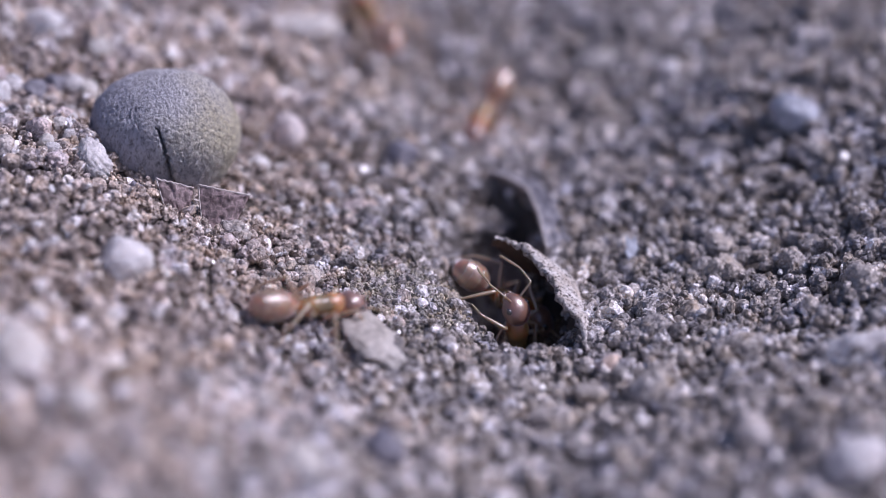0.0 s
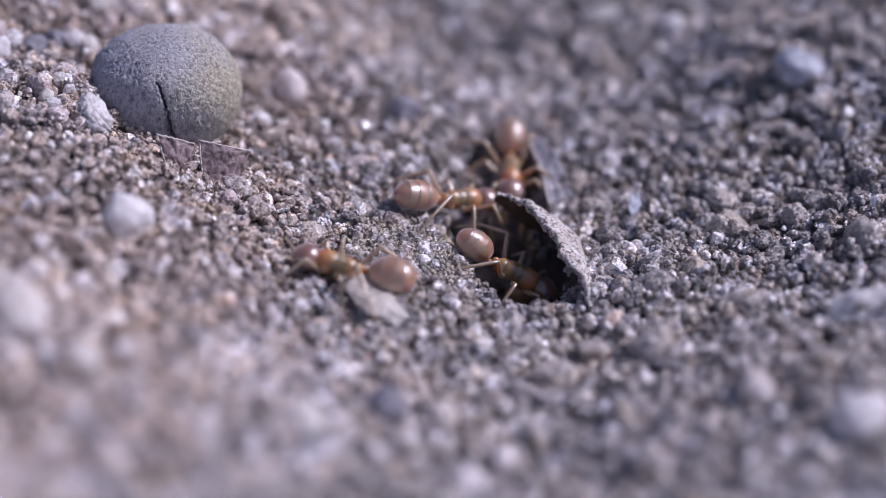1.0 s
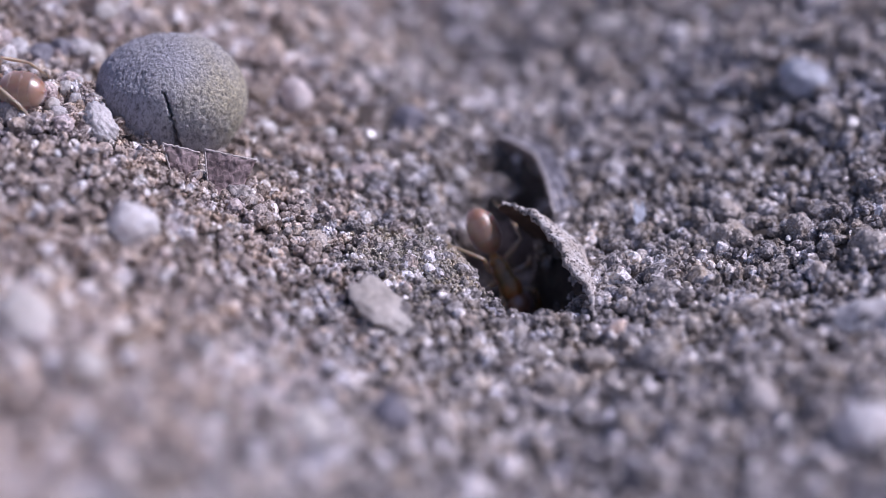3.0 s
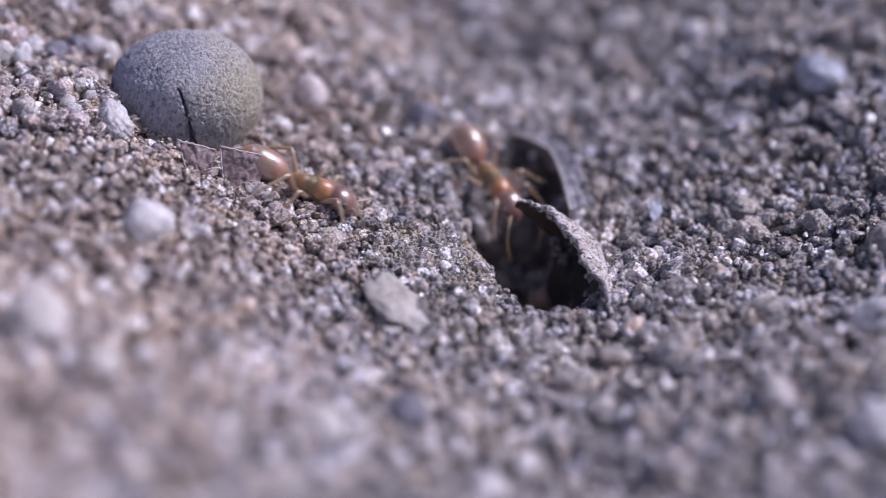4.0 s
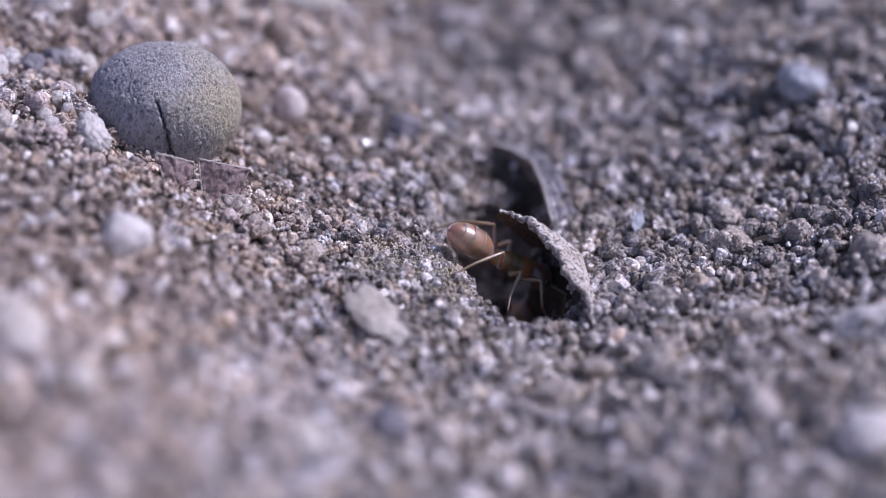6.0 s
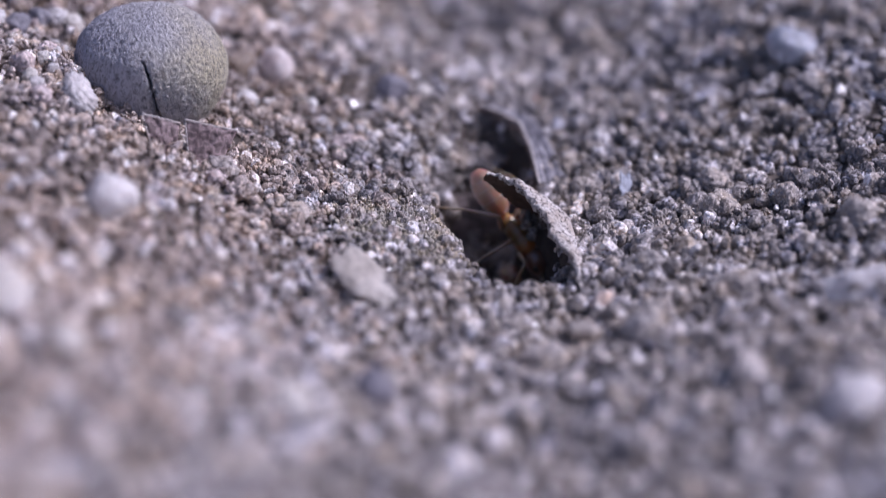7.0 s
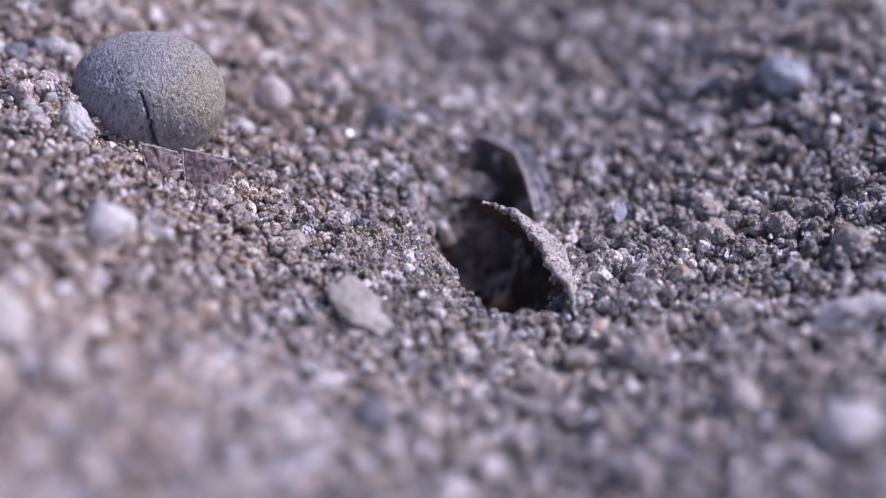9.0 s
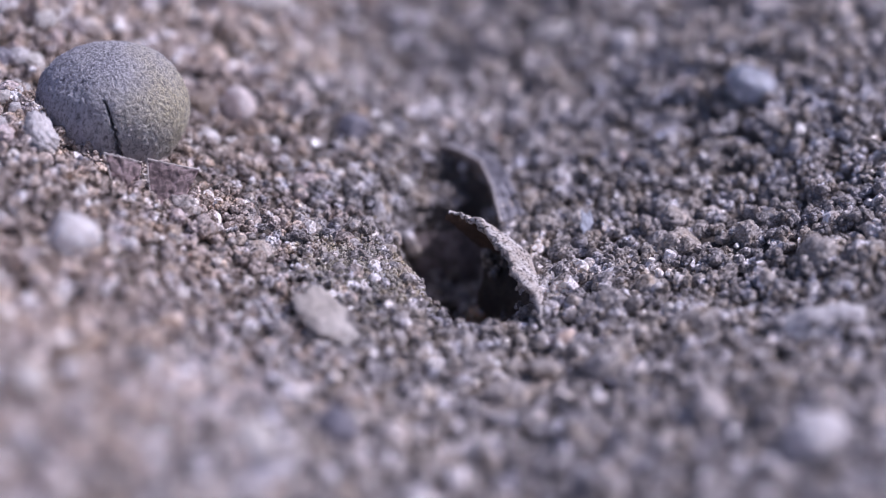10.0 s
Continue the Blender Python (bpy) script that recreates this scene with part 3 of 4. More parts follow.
def build_stones():
    # x, y, z, half width, half height, material, turn, tilt, name, label
    rows = [
        (-7.06, -4.66, 2.97, 0.68, 0.63, QUARTZ, 20, 0, "quartz_stone", "milky bluish-white quartz stone on the slope"),
        (-8.66, -9.32, 3.52, 0.74, 0.70, CREAM, 0, 0, "cream_stone", "smooth cream-white stone half sunk in sand"),
        (9.62, -5.90, 1.35, 1.11, 0.48, QUARTZ, 0, -8, "long_stone", "long pale grey stone lying on the slope"),
        (8.72, -10.38, 1.57, 0.74, 0.58, QUARTZ, 10, 0, "pale_stone", "rounded pale grey stone on loose sand"),
        (-3.84, 3.61, 1.62, 0.44, 0.67, ROSE, 0, 0, "pinkish_stone", "pale pinkish stone behind the round pebble"),
        (-3.82, 7.97, 2.60, 1.15, 0.49, CREAM, 0, 0, "flat_stone", "flat cream-white stone far up the hollow"),
        (9.27, 3.98, 1.96, 0.76, 0.61, MISTY, 15, 20, "quartz_stone", "bluish-white quartz stone on the far slope"),
        (4.73, -6.34, 0.60, 0.58, 0.58, GREYSTONE, 30, 0, "grey_stone", "dull grey translucent stone in front of the hole"),
        (3.95, -4.98, 0.31, 0.36, 0.36, PINKISH, 0, 0, "pinkish_pebble", "small round pinkish pebble by the husk"),
        (2.06, -5.59, 0.16, 0.31, 0.31, PALE, 0, 0, "pale_pebble", "small round pale pebble in front of the hole"),
        (3.38, -6.10, 0.27, 0.46, 0.43, GREYSTONE, 0, 0, "grey_pebble", "round grey pebble in front of the hole"),
        (2.51, -7.09, 0.29, 0.56, 0.45, PALE, 0, 0, "pale_pebble", "pale rounded pebble on loose sand"),
        (6.60, -8.88, 1.15, 0.50, 0.62, PALE, 0, 0, "pale_pebble", "pale rounded pebble on loose sand"),
        (-1.18, -9.31, 1.13, 0.50, 0.55, BLUISH, 0, 0, "bluish_pebble", "bluish grey pebble on loose sand"),
        (-2.81, -10.64, 1.77, 0.48, 0.48, CREAM, 0, 0, "cream_pebble", "cream pebble on loose sand"),
        (-0.05, -9.12, 0.69, 0.43, 0.41, PALE, 0, 0, "pale_pebble", "pale pebble on loose sand"),
        (-4.60, 1.89, 1.68, 0.37, 0.31, QUARTZ, 0, 0, "white_pebble", "white pebble at the foot of the round pebble"),
        (-10.04, 2.29, 3.58, 0.39, 0.36, BLUISH, 0, 0, "violet_stone", "dark violet angular stone on the slope"),
        (-10.72, 1.51, 3.88, 0.36, 0.47, QUARTZ, 0, 0, "white_chip", "pinkish-white angular chip on the slope"),
        (-10.27, -0.99, 3.81, 0.35, 0.35, PALE, 0, 0, "pale_pebble", "pale rounded pebble on the slope"),
        (6.95, -0.29, 0.66, 0.55, 0.33, PALE, 0, 8, "pale_lump", "pale grey lump of cemented sand"),
        (6.90, -1.35, 0.62, 0.60, 0.41, GREYSTONE, 20, 0, "grey_lump", "grey lump of cemented sand"),
        (9.87, -3.18, 1.46, 0.53, 0.45, GREYSTONE, 0, -15, "grey_lump", "grey lump of cemented sand on the slope"),
        (6.02, -3.23, 0.55, 0.34, 0.40, PALE, 0, 0, "pale_pebble", "pale rough pebble among the sand"),
        (5.08, -3.73, 0.49, 0.47, 0.42, GREYSTONE, 0, 0, "grey_lump", "grey lump of cemented sand by the husk"),
        (7.03, -4.89, 0.79, 0.62, 0.33, PALE, 0, -5, "pale_lump", "pale lump of cemented sand"),
        (-0.96, 3.45, 1.06, 0.45, 0.46, BLUISH, 0, 25, "bluish_stone", "dull bluish stone behind the hole"),
        (-0.18, 3.57, 0.86, 0.29, 0.29, CREAM, 0, 0, "cream_pebble", "small cream pebble behind the hole"),
        (-1.96, 1.05, 0.94, 0.51, 0.28, PINKISH, 0, 0, "pinkish_pebble", "flat pinkish pebble beside the hole"),
        (-1.01, 7.07, 1.41, 0.49, 0.49, PALE, 0, 0, "pale_stone", "pale rounded stone far up the hollow"),
        (1.31, 8.09, 0.99, 0.41, 0.41, PALE, 0, 0, "pale_stone", "pale rounded stone far up the hollow"),
        (2.66, 9.16, 0.91, 0.51, 0.47, PALE, 0, 0, "pale_stone", "pale rounded stone far up the hollow"),
        (4.56, 8.63, 1.19, 0.86, 0.34, CREAM, 0, 0, "flat_stone", "flat pale stone far up the hollow"),
        (-10.17, 5.10, 4.01, 0.61, 0.44, QUARTZ, 0, 0, "white_stone", "white stone high on the slope"),
        (-7.18, -10.65, 3.33, 0.41, 0.41, CREAM, 0, 0, "cream_pebble", "cream pebble on loose sand"),
        (-6.50, -9.41, 3.01, 0.40, 0.47, TAN, 0, 0, "tan_pebble", "tan pebble on loose sand"),
        (-4.70, -8.02, 1.96, 0.41, 0.27, PALE, 0, 0, "pale_pebble", "flat pale pebble on loose sand"),
        (6.32, 7.40, 1.47, 0.34, 0.40, QUARTZ, 0, 0, "white_pebble", "white pebble far up the hollow"),
        (7.35, 3.78, 1.11, 0.62, 0.26, PALE, 0, 0, "flat_stone", "flat pale stone on the far slope"),
        (-8.98, 0.25, 3.39, 0.19, 0.30, TAN, 0, 0, "tan_chip", "small upright tan chip on the slope"),
        (-7.59, 4.91, 3.15, 0.22, 0.17, BLUISH, 0, 0, "bluish_pebble", "bluish pebble behind the round pebble"),
        (-7.21, 5.45, 3.14, 0.20, 0.18, CREAM, 0, 0, "cream_pebble", "small cream pebble behind the round pebble"),
        (-8.63, 4.13, 3.33, 0.18, 0.26, QUARTZ, 0, 10, "white_chip", "upright white chip behind the round pebble"),
        (-9.10, 4.10, 3.50, 0.32, 0.24, QUARTZ, 40, 10, "white_chip", "pinkish-white angular chip high on the slope"),
        (-4.75, 3.55, 1.86, 0.40, 0.42, TAN, 0, 0, "tan_stone", "dull tan stone behind the round pebble"),
        (3.75, 0.10, 0.24, 0.38, 0.30, GREYSTONE, 0, 0, "grey_lump", "crumbly grey lump of cemented sand by the mica flake"),
        (8.49, -1.58, 0.98, 0.33, 0.42, PALE, 0, 0, "pale_lump", "upright pale lump of cemented sand"),
        (9.05, -0.90, 1.09, 0.22, 0.20, QUARTZ, 0, 0, "white_pebble", "small white pebble on the slope"),
        (2.72, 4.13, 0.42, 0.24, 0.24, RUST, 0, 0, "rusty_pebble", "small reddish-brown pebble behind the husk"),
        (0.33, 1.60, 0.62, 0.28, 0.22, CREAM, 0, 15, "cream_pebble", "cream pebble on the back lip of the hole"),
        (7.26, 3.34, 1.08, 0.42, 0.22, PALE, 0, 0, "flat_stone", "flat pale stone on the far slope"),
        (-3.10, -2.43, 1.17, 0.40, 0.27, PALE, 20, 0, "pale_lump", "pale lump of cemented sand on the near slope"),
        (-4.85, -1.60, 1.90, 0.42, 0.36, PALE, 0, 0, "pale_lump", "pale speckled lump of cemented sand below the leaf pieces"),
        (-4.95, -2.10, 1.88, 0.23, 0.23, PINKISH, 0, 0, "pinkish_pebble", "small pinkish pebble below the leaf pieces"),
        (-5.85, -3.51, 2.36, 0.18, 0.18, PALE, 0, 0, "pale_pebble", "small round pale pebble on the slope"),
        (-9.60, 2.75, 3.52, 0.30, 0.34, BLUISH, 30, 0, "violet_stone", "dark violet angular stone on the slope"),
        (-7.12, -1.46, 2.90, 0.24, 0.29, BLUISH, 0, 0, "bluish_pebble", "small bluish pebble against the round pebble"),
    ]
    for k, (x, y, z, a, b, mat, turn, tilt, name, label) in enumerate(rows):
        if y > 3:
            z = float(ground_height(np.array(x), np.array(y))) + 0.35 * b
        stone(name, label, (x, y, z), (a, min(a, b) * 1.05, b), mat, 100 + k, turn, tilt, "stones in the sand",
              chips=16 if name == "white_chip" else 13 if name == "quartz_stone" else 5 if mat is QUARTZ and name != "long_stone" else 9, rough=0.15 if name == "long_stone" else 0.09 if name == "white_chip" else 0.05,
              crust=0.3 if "lump" in name else 0.16 if name == "long_stone" else 0.18 if name == "white_chip" else 0.12 if -7 < y < 3 and mat is not QUARTZ else 0.0)


def build_chips():
    ob = stone("white_chip", "upright white pitted chip beside the round pebble", (0, 0, 0), (0.40, 0.26, 0.58), PITTED, 131, 0, 0, "white chips", level=5, chips=9, rough=0.16, crust=0.22)
    ob.matrix_basis = pose(-8.12 * MM, -0.98 * MM, 3.52 * MM, -45, 0, 50)
    rng = np.random.default_rng(77)
    spots = [(rng.uniform(-12.5, -8.3), rng.uniform(-1.5, 6.5)) for _ in range(64)] + [(rng.uniform(-7, 10), rng.uniform(-6.5, 8)) for _ in range(16)]
    for k, (x, y) in enumerate(spots):
        if (-3.5 < x < 5.5 and -7 < y < -0.5) or math.hypot(x + 6.6, y - 1) < 2.1:
            continue
        r = rng.uniform(0.15, 0.34) if k < 64 else rng.uniform(0.12, 0.24)
        z = float(ground_height(np.array(x), np.array(y))) + r * 0.75
        stone("white_chip", "small pinkish-white angular chip among the sand", (x, y, z), (r, r * 0.9, r * rng.uniform(0.7, 1.2)), (PITTED, CREAM, PINKISH)[k % 3], 500 + k, rng.uniform(0, 180), 0,
              "white chips", level=4, rough=0.10, crust=0.3)


def build_pebble():
    bm = bmesh.new()
    bmesh.ops.create_uvsphere(bm, u_segments=330, v_segments=210, radius=1)
    for v in bm.verts:
        c = v.co.copy()
        k = 1 + 0.045 * noise.noise(c * 1.3 + Vector((3, 1, 8))) + 0.012 * noise.noise(c * 5) + 0.010 * noise.noise(Vector((c.x * 14, c.y * 14, c.z * 8))) + 0.015 * noise.fractal(Vector((c.x * 40, c.y * 40, c.z * 26)), 0.6, 2.1, 3)
        k *= 1 - 0.05 * max(0.0, c.z - 0.55)
        # the crack runs down the face towards the hollow
        if c.y < 0:
            path = 0.21 + 0.025 * math.sin(c.z * 7.0 + 0.4) - 0.20 * c.z + 0.05 * noise.noise(Vector((4, 0, c.z * 14))) + 0.02 * noise.noise(Vector((0, 0, c.z * 9)))
            width = 0.017 * max(0.0, min(1.0, (0.15 - c.z) / 0.5)) + 0.0065 * (c.z < 0.55)
            d = abs(c.x - path)
            if width > 0 and d < width * 2.2:
                k -= 0.24 * (1 - d / (width * 2.2))
        v.co = Vector((c.x * 1.86, c.y * 1.6, c.z * 1.66)) * k
    me = bpy.data.meshes.new("pebble")
    bmesh.ops.scale(bm, vec=(MM, MM, MM), verts=bm.verts)
    bm.to_mesh(me)
    bm.free()
    me.materials.append(PEBBLE)
    me.polygons.foreach_set("use_smooth", [True] * len(me.polygons))
    ob = new("round_pebble", me)
    ob.matrix_basis = pose(-6.69 * MM, 1.0 * MM, 3.14 * MM, 0, 0, -6)
    tagged(ob, "round grey-green pebble with a dark crack, half buried", "pebble")


# ---- husk over the hole, leaf pieces, flakes, twig ----
def sheet(name, rows_of_points, thick, mat, parent=None, label="", smooth=True):
    """A thin curved sheet with thickness from a grid of points."""
    nu, nv = len(rows_of_points), len(rows_of_points[0])
    P = np.array(rows_of_points, dtype=float)
    du, dv = np.gradient(P, axis=0), np.gradient(P, axis=1)
    N = np.cross(du, dv)
    N /= np.linalg.norm(N, axis=2)[:, :, None] + 1e-9
    t = np.asarray(thick, dtype=float)
    t = t[..., None] if t.ndim else t
    A, B = P + N * t / 2, P - N * t / 2
    verts = np.concatenate([A.reshape(-1, 3), B.reshape(-1, 3)])
    off = nu * nv
    faces = []
    for i in range(nu - 1):
        for j in range(nv - 1):
            a = i * nv + j
            faces.append((a, a + 1, a + nv + 1, a + nv))
            faces.append((off + a, off + a + nv, off + a + nv + 1, off + a + 1))
    ring = [(0, j) for j in range(nv)] + [(i, nv - 1) for i in range(1, nu)] + [(nu - 1, j) for j in range(nv - 2, -1, -1)] + [(i, 0) for i in range(nu - 2, 0, -1)]
    idx = [i * nv + j for i, j in ring]
    for a, b in zip(idx, idx[1:] + idx[:1]):
        faces.append((a, off + a, off + b, b))
    ob = mesh_object(name, verts.tolist(), faces, mat, parent, label, smooth)
    return ob


def bezier(pts, t):
    pts = [np.array(p, dtype=float) for p in pts]
    while len(pts) > 1:
        pts = [a * (1 - t) + b * t for a, b in zip(pts, pts[1:])]
    return pts[0]


def build_husk():
    rim = [(1.40, -0.78, 1.28), (2.20, -1.25, 1.22), (2.95, -2.75, 0.82), (3.56, -4.30, 0.12)]
    nu, nv = 150, 60
    grid, thick = [], []
    for i in range(nu):
        u = i / (nu - 1)
        p = bezier(rim, u)
        taper = min(1.0, 0.05 + 1.9 * u) * (0.40 + 0.60 * min(1.0, (1 - u) * 2.2))
        jag = 0.20 * noise.noise(Vector((u * 5.3, 0.3, 0))) + 0.10 * noise.noise(Vector((u * 13, 1.3, 0))) + 0.10 * noise.noise(Vector((u * 29, 4.3, 0))) + 0.05 * noise.noise(Vector((u * 61, 2.3, 0)))
        row, tr = [], []
        for j in range(nv):
            v = j / (nv - 1)
            out = np.array((0.74, 0.50, 0.26)) * (0.50 + 0.36 * math.sin(math.pi * u)) * math.sin(min(1.0, v * 1.25) * math.pi * 0.62)
            back = np.array((0.12, 1.30, -2.1)) * v ** 1.5
            q = p + (out + back) * taper + np.array((-0.6, -0.2, -0.5)) * jag * (1 - v) ** 3
            q = q + (0.05 * noise.noise(Vector(q) * 3.5) + 0.03 * noise.noise(Vector(q) * 9) + 0.02 * noise.noise(Vector(q) * 21)) * np.array((0.6, -0.2, 0.75))
            row.append(q)
            tr.append((0.05 + 0.04 * noise.noise(Vector((u * 6, v * 5, 2))) * min(1, u * 5) + 0.16 * math.exp(-(v / 0.2) ** 2) * math.sin(math.pi * min(1, 0.06 + u * 0.94)) ** 0.7) * min(1.0, 0.25 + 3 * u))
        grid.append(row)
        thick.append(tr)
    ob = new("husk")
    sheet("husk_shell", grid, np.array(thick), HUSK, ob)
    g = np.array(grid)
    # added sheet under the shell; its dark colour carries the cavity's shade
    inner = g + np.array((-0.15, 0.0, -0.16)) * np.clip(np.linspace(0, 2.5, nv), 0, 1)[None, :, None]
    sheet("husk_shaded_lining", inner[2:, 4:].tolist(), 0.02, SHADED_LINING, ob, "dark brown inner side with shade in its colour")
    tagged(ob, "curved grey-brown weathered seed husk roofing the nest hole", "husk")


def build_leaves():
    # two torn pieces of dry leaf standing at the pebble's foot
    def piece(corners, seed, label):
        tl, tr, br, bl = [np.array(c, dtype=float) for c in corners]
        n = 22
        grid = []
        for i in range(n):
            u = i / (n - 1)
            row = []
            for j in range(n):
                v = j / (n - 1)
                top, bot = tl * (1 - u) + tr * u, bl * (1 - u) + br * u
                q = top * (1 - v) + bot * v
                q = q + np.array((0, -1, 0.3)) * 0.05 * math.sin(u * 3.1) + np.array((0, 1, 0)) * (0.06 * noise.noise(Vector((u * 4 + seed, v * 4, 0))) + 0.05 * noise.noise(Vector((u * 11 + seed, v * 11, 3))))
                q = q + np.array((0, 0, 1)) * 0.02 * noise.noise(Vector((u * 9 + seed, 5, 0))) * (1 - v)
                row.append(q)
            grid.append(row)
        ob = new("leaf_piece")
        sheet("blade", grid, 0.03, DRYLEAF, ob)
        for name, line, lift in (("torn_edge", [row[0] for row in grid], (0, 0, 1)), ("side_edge", grid[0], (-0.8, 0, 0.5))):
            lift = np.array(lift)
            edge = [[q + np.array((0, -0.012, 0)) + lift * d * (0.8 + 0.8 * noise.noise(Vector((k * 0.5, seed, 3)))) for d in (-0.026, 0.02)] for k, q in enumerate(line)]
            sheet(name, edge, 0.035, LEAFEDGE, ob, "pale torn edge")
        tagged(ob, label, "leaf", "leaf pieces at the pebble")
        return ob
    piece([(-6.67, -1.25, 3.18), (-5.82, -1.15, 2.86), (-5.95, -1.66, 2.10), (-6.36, -1.78, 2.20)], 1, "torn piece of dry brownish leaf at the pebble's foot")
    piece([(-5.70, -1.15, 2.94), (-4.50, -0.95, 2.54), (-4.92, -1.45, 1.85), (-5.60, -1.68, 1.98)], 7, "larger torn piece of dry brownish leaf leaning on sand")

    def slab(name, base, across, up, bend, thick, mat, label, cat, seed, narrow=0.4):
        base, across, up, bend = [np.array(v, dtype=float) for v in (base, across, up, bend)]
        n = 24
        grid = []
        for i in range(n):
            u = i / (n - 1)
            row = []
            for j in range(n):
                v = j / (n - 1)
                w = (u - 0.5) * (1 - narrow * v) + 0.12 * noise.noise(Vector((seed, v * 4, u * 3))) + 0.10 * noise.noise(Vector((seed, v * 13, u * 5)))
                q = base + across * w + up * v * (1 + 0.35 * noise.noise(Vector((u * 4.3, seed, 0))) + 0.1 * noise.noise(Vector((u * 14, seed, 0)))) + bend * (v * v + (u - 0.5) ** 2)
                row.append(q)
            grid.append(row)
        ob = sheet(name, grid, thick, mat)
        return tagged(ob, label, cat)
    # a leaf folded like a tent over the hollow behind the husk: a shaded roof and a sunlit side
    ridge = [(1.25, 3.30, 0.80), (1.75, 2.95, 0.80), (2.29, 2.52, 0.70), (2.52, 1.58, 0.55), (2.69, 0.15, 0.35)]
    right = [(1.60, 3.50, 0.62), (2.20, 3.10, 0.62), (2.80, 2.65, 0.55), (3.05, 1.80, 0.45), (3.40, 0.70, 0.22)]
    along = lambda line, u: np.array([np.interp(u * 4, range(5), [p[k] for p in line]) for k in range(3)])
    ob = new("folded_leaf")
    for name, mat, label in (("sunlit_side", FLAKE, "grey-blue ribbed half"), ("shaded_side", DARKLEAF, "dark brown half in shade")):
        grid = []
        for i in range(30):
            u = i / 29
            p = along(ridge, u)
            q = along(right, u) if name == "sunlit_side" else p + np.array((0.20, 0.40, -1.0))
            row = []
            for j in range(16):
                v = j / 15
                c = p * (1 - v) + q * v
                c = c + np.array((0.2, 0, 1)) * (0.045 * math.sin(v * 18 + 3 * noise.noise(Vector((u * 2, 0, 7)))) + 0.05 * noise.noise(Vector(c) * 3.3) + 0.03 * noise.noise(Vector(c) * 9)) * min(1, 4 * v)
                c = c + (q - p) * 0.2 * noise.noise(Vector((u * 9, 2, 1))) * v
                row.append(c)
            grid.append(row)
        sheet(name, grid, 0.045, mat, ob, label)
    rim = [[along(ridge, i / 29) + np.array((0.01, -0.02, d)) for d in (-0.02, 0.03)] for i in range(30)]
    sheet("fold", rim, 0.05, LEAFEDGE, ob, "pale worn fold")
    tagged(ob, "grey-blue dead leaf folded over the hollow behind the husk", "leaf")
    slab("dark_leaf", (1.45, 1.30, -2.1), (2.6, 0.2, -0.2), (0.05, 0.05, 1.25), (0.0, 0.2, 0.0), 0.05, DARKLEAF, "dark brown dead leaf lining the hole's back", "leaf", 9, 0.15)
    slab("mica_flake", (4.85, -0.60, 0.38), (0.46, 0.10, -0.12), (-0.18, 0.30, 0.46), (0.06, 0.08, 0), 0.03, MICA, "small shiny bluish mica flake among the sand", "flake", 5, 0.5)
    ob = stone("waxy_slab", "flat waxy pinkish-grey translucent stone lying in the sand", (0, 0, 0), (0.60, 1.25, 0.19), SLAB, 418, chips=10, rough=0.10, lumps=0.25)
    ob.matrix_basis = pose(-1.50 * MM, -4.85 * MM, 0.97 * MM, 8, 10, 31)


def build_twig():
    bm = bmesh.new()
    pts = [bezier([(-4.75, 1.4, 1.75), (-4.2, 2.1, 1.75), (-3.8, 2.9, 1.62), (-3.1, 3.9, 1.5)], k / 14) for k in range(15)]
    rings = []
    for k, p in enumerate(pts):
        r = 0.055 * (1 - 0.4 * k / 14)
        rings.append([bm.verts.new(p + r * np.array((math.cos(a), -0.5 * math.sin(a) * 0.5, math.sin(a)))) for a in [q * math.pi / 4 for q in range(8)]])
    for a, b in zip(rings, rings[1:]):
        for q in range(8):
            bm.faces.new((a[q], a[(q + 1) % 8], b[(q + 1) % 8], b[q]))
    bm.faces.new(rings[0])
    bm.faces.new(rings[-1])
    ob = part("twig", bm, TWIG, None)
    tagged(ob, "thin dark dry twig lying beside the pebble", "twig")


def build_splinter():
    bm = bmesh.new()
    pts = [bezier([(3.15, 5.25, 0.62), (3.45, 4.4, 0.72), (3.75, 3.5, 0.68), (4.15, 2.75, 0.48)], k / 20) for k in range(21)]
    rings = []
    for k, p in enumerate(pts):
        r = 0.15 * (0.55 + 0.45 * math.sin(math.pi * k / 20)) * (1 + 0.4 * noise.noise(Vector(p) * 4))
        rings.append([bm.verts.new(p + r * np.array((0.9 * math.cos(a), 0.5 * math.cos(a), 0.8 * math.sin(a))) * (1 + 0.25 * noise.noise(Vector((k * 0.6, q, 0))))) for q, a in enumerate([q * math.pi / 5 for q in range(10)])])
    for a, b in zip(rings, rings[1:]):
        for q in range(10):
            bm.faces.new((a[q], a[(q + 1) % 10], b[(q + 1) % 10], b[q]))
    bm.faces.new(rings[0])
    bm.faces.new(rings[-1])
    ob = part("splinter", bm, PALE, None)
    tagged(ob, "pale weathered splinter lying behind the husk", "splinter")


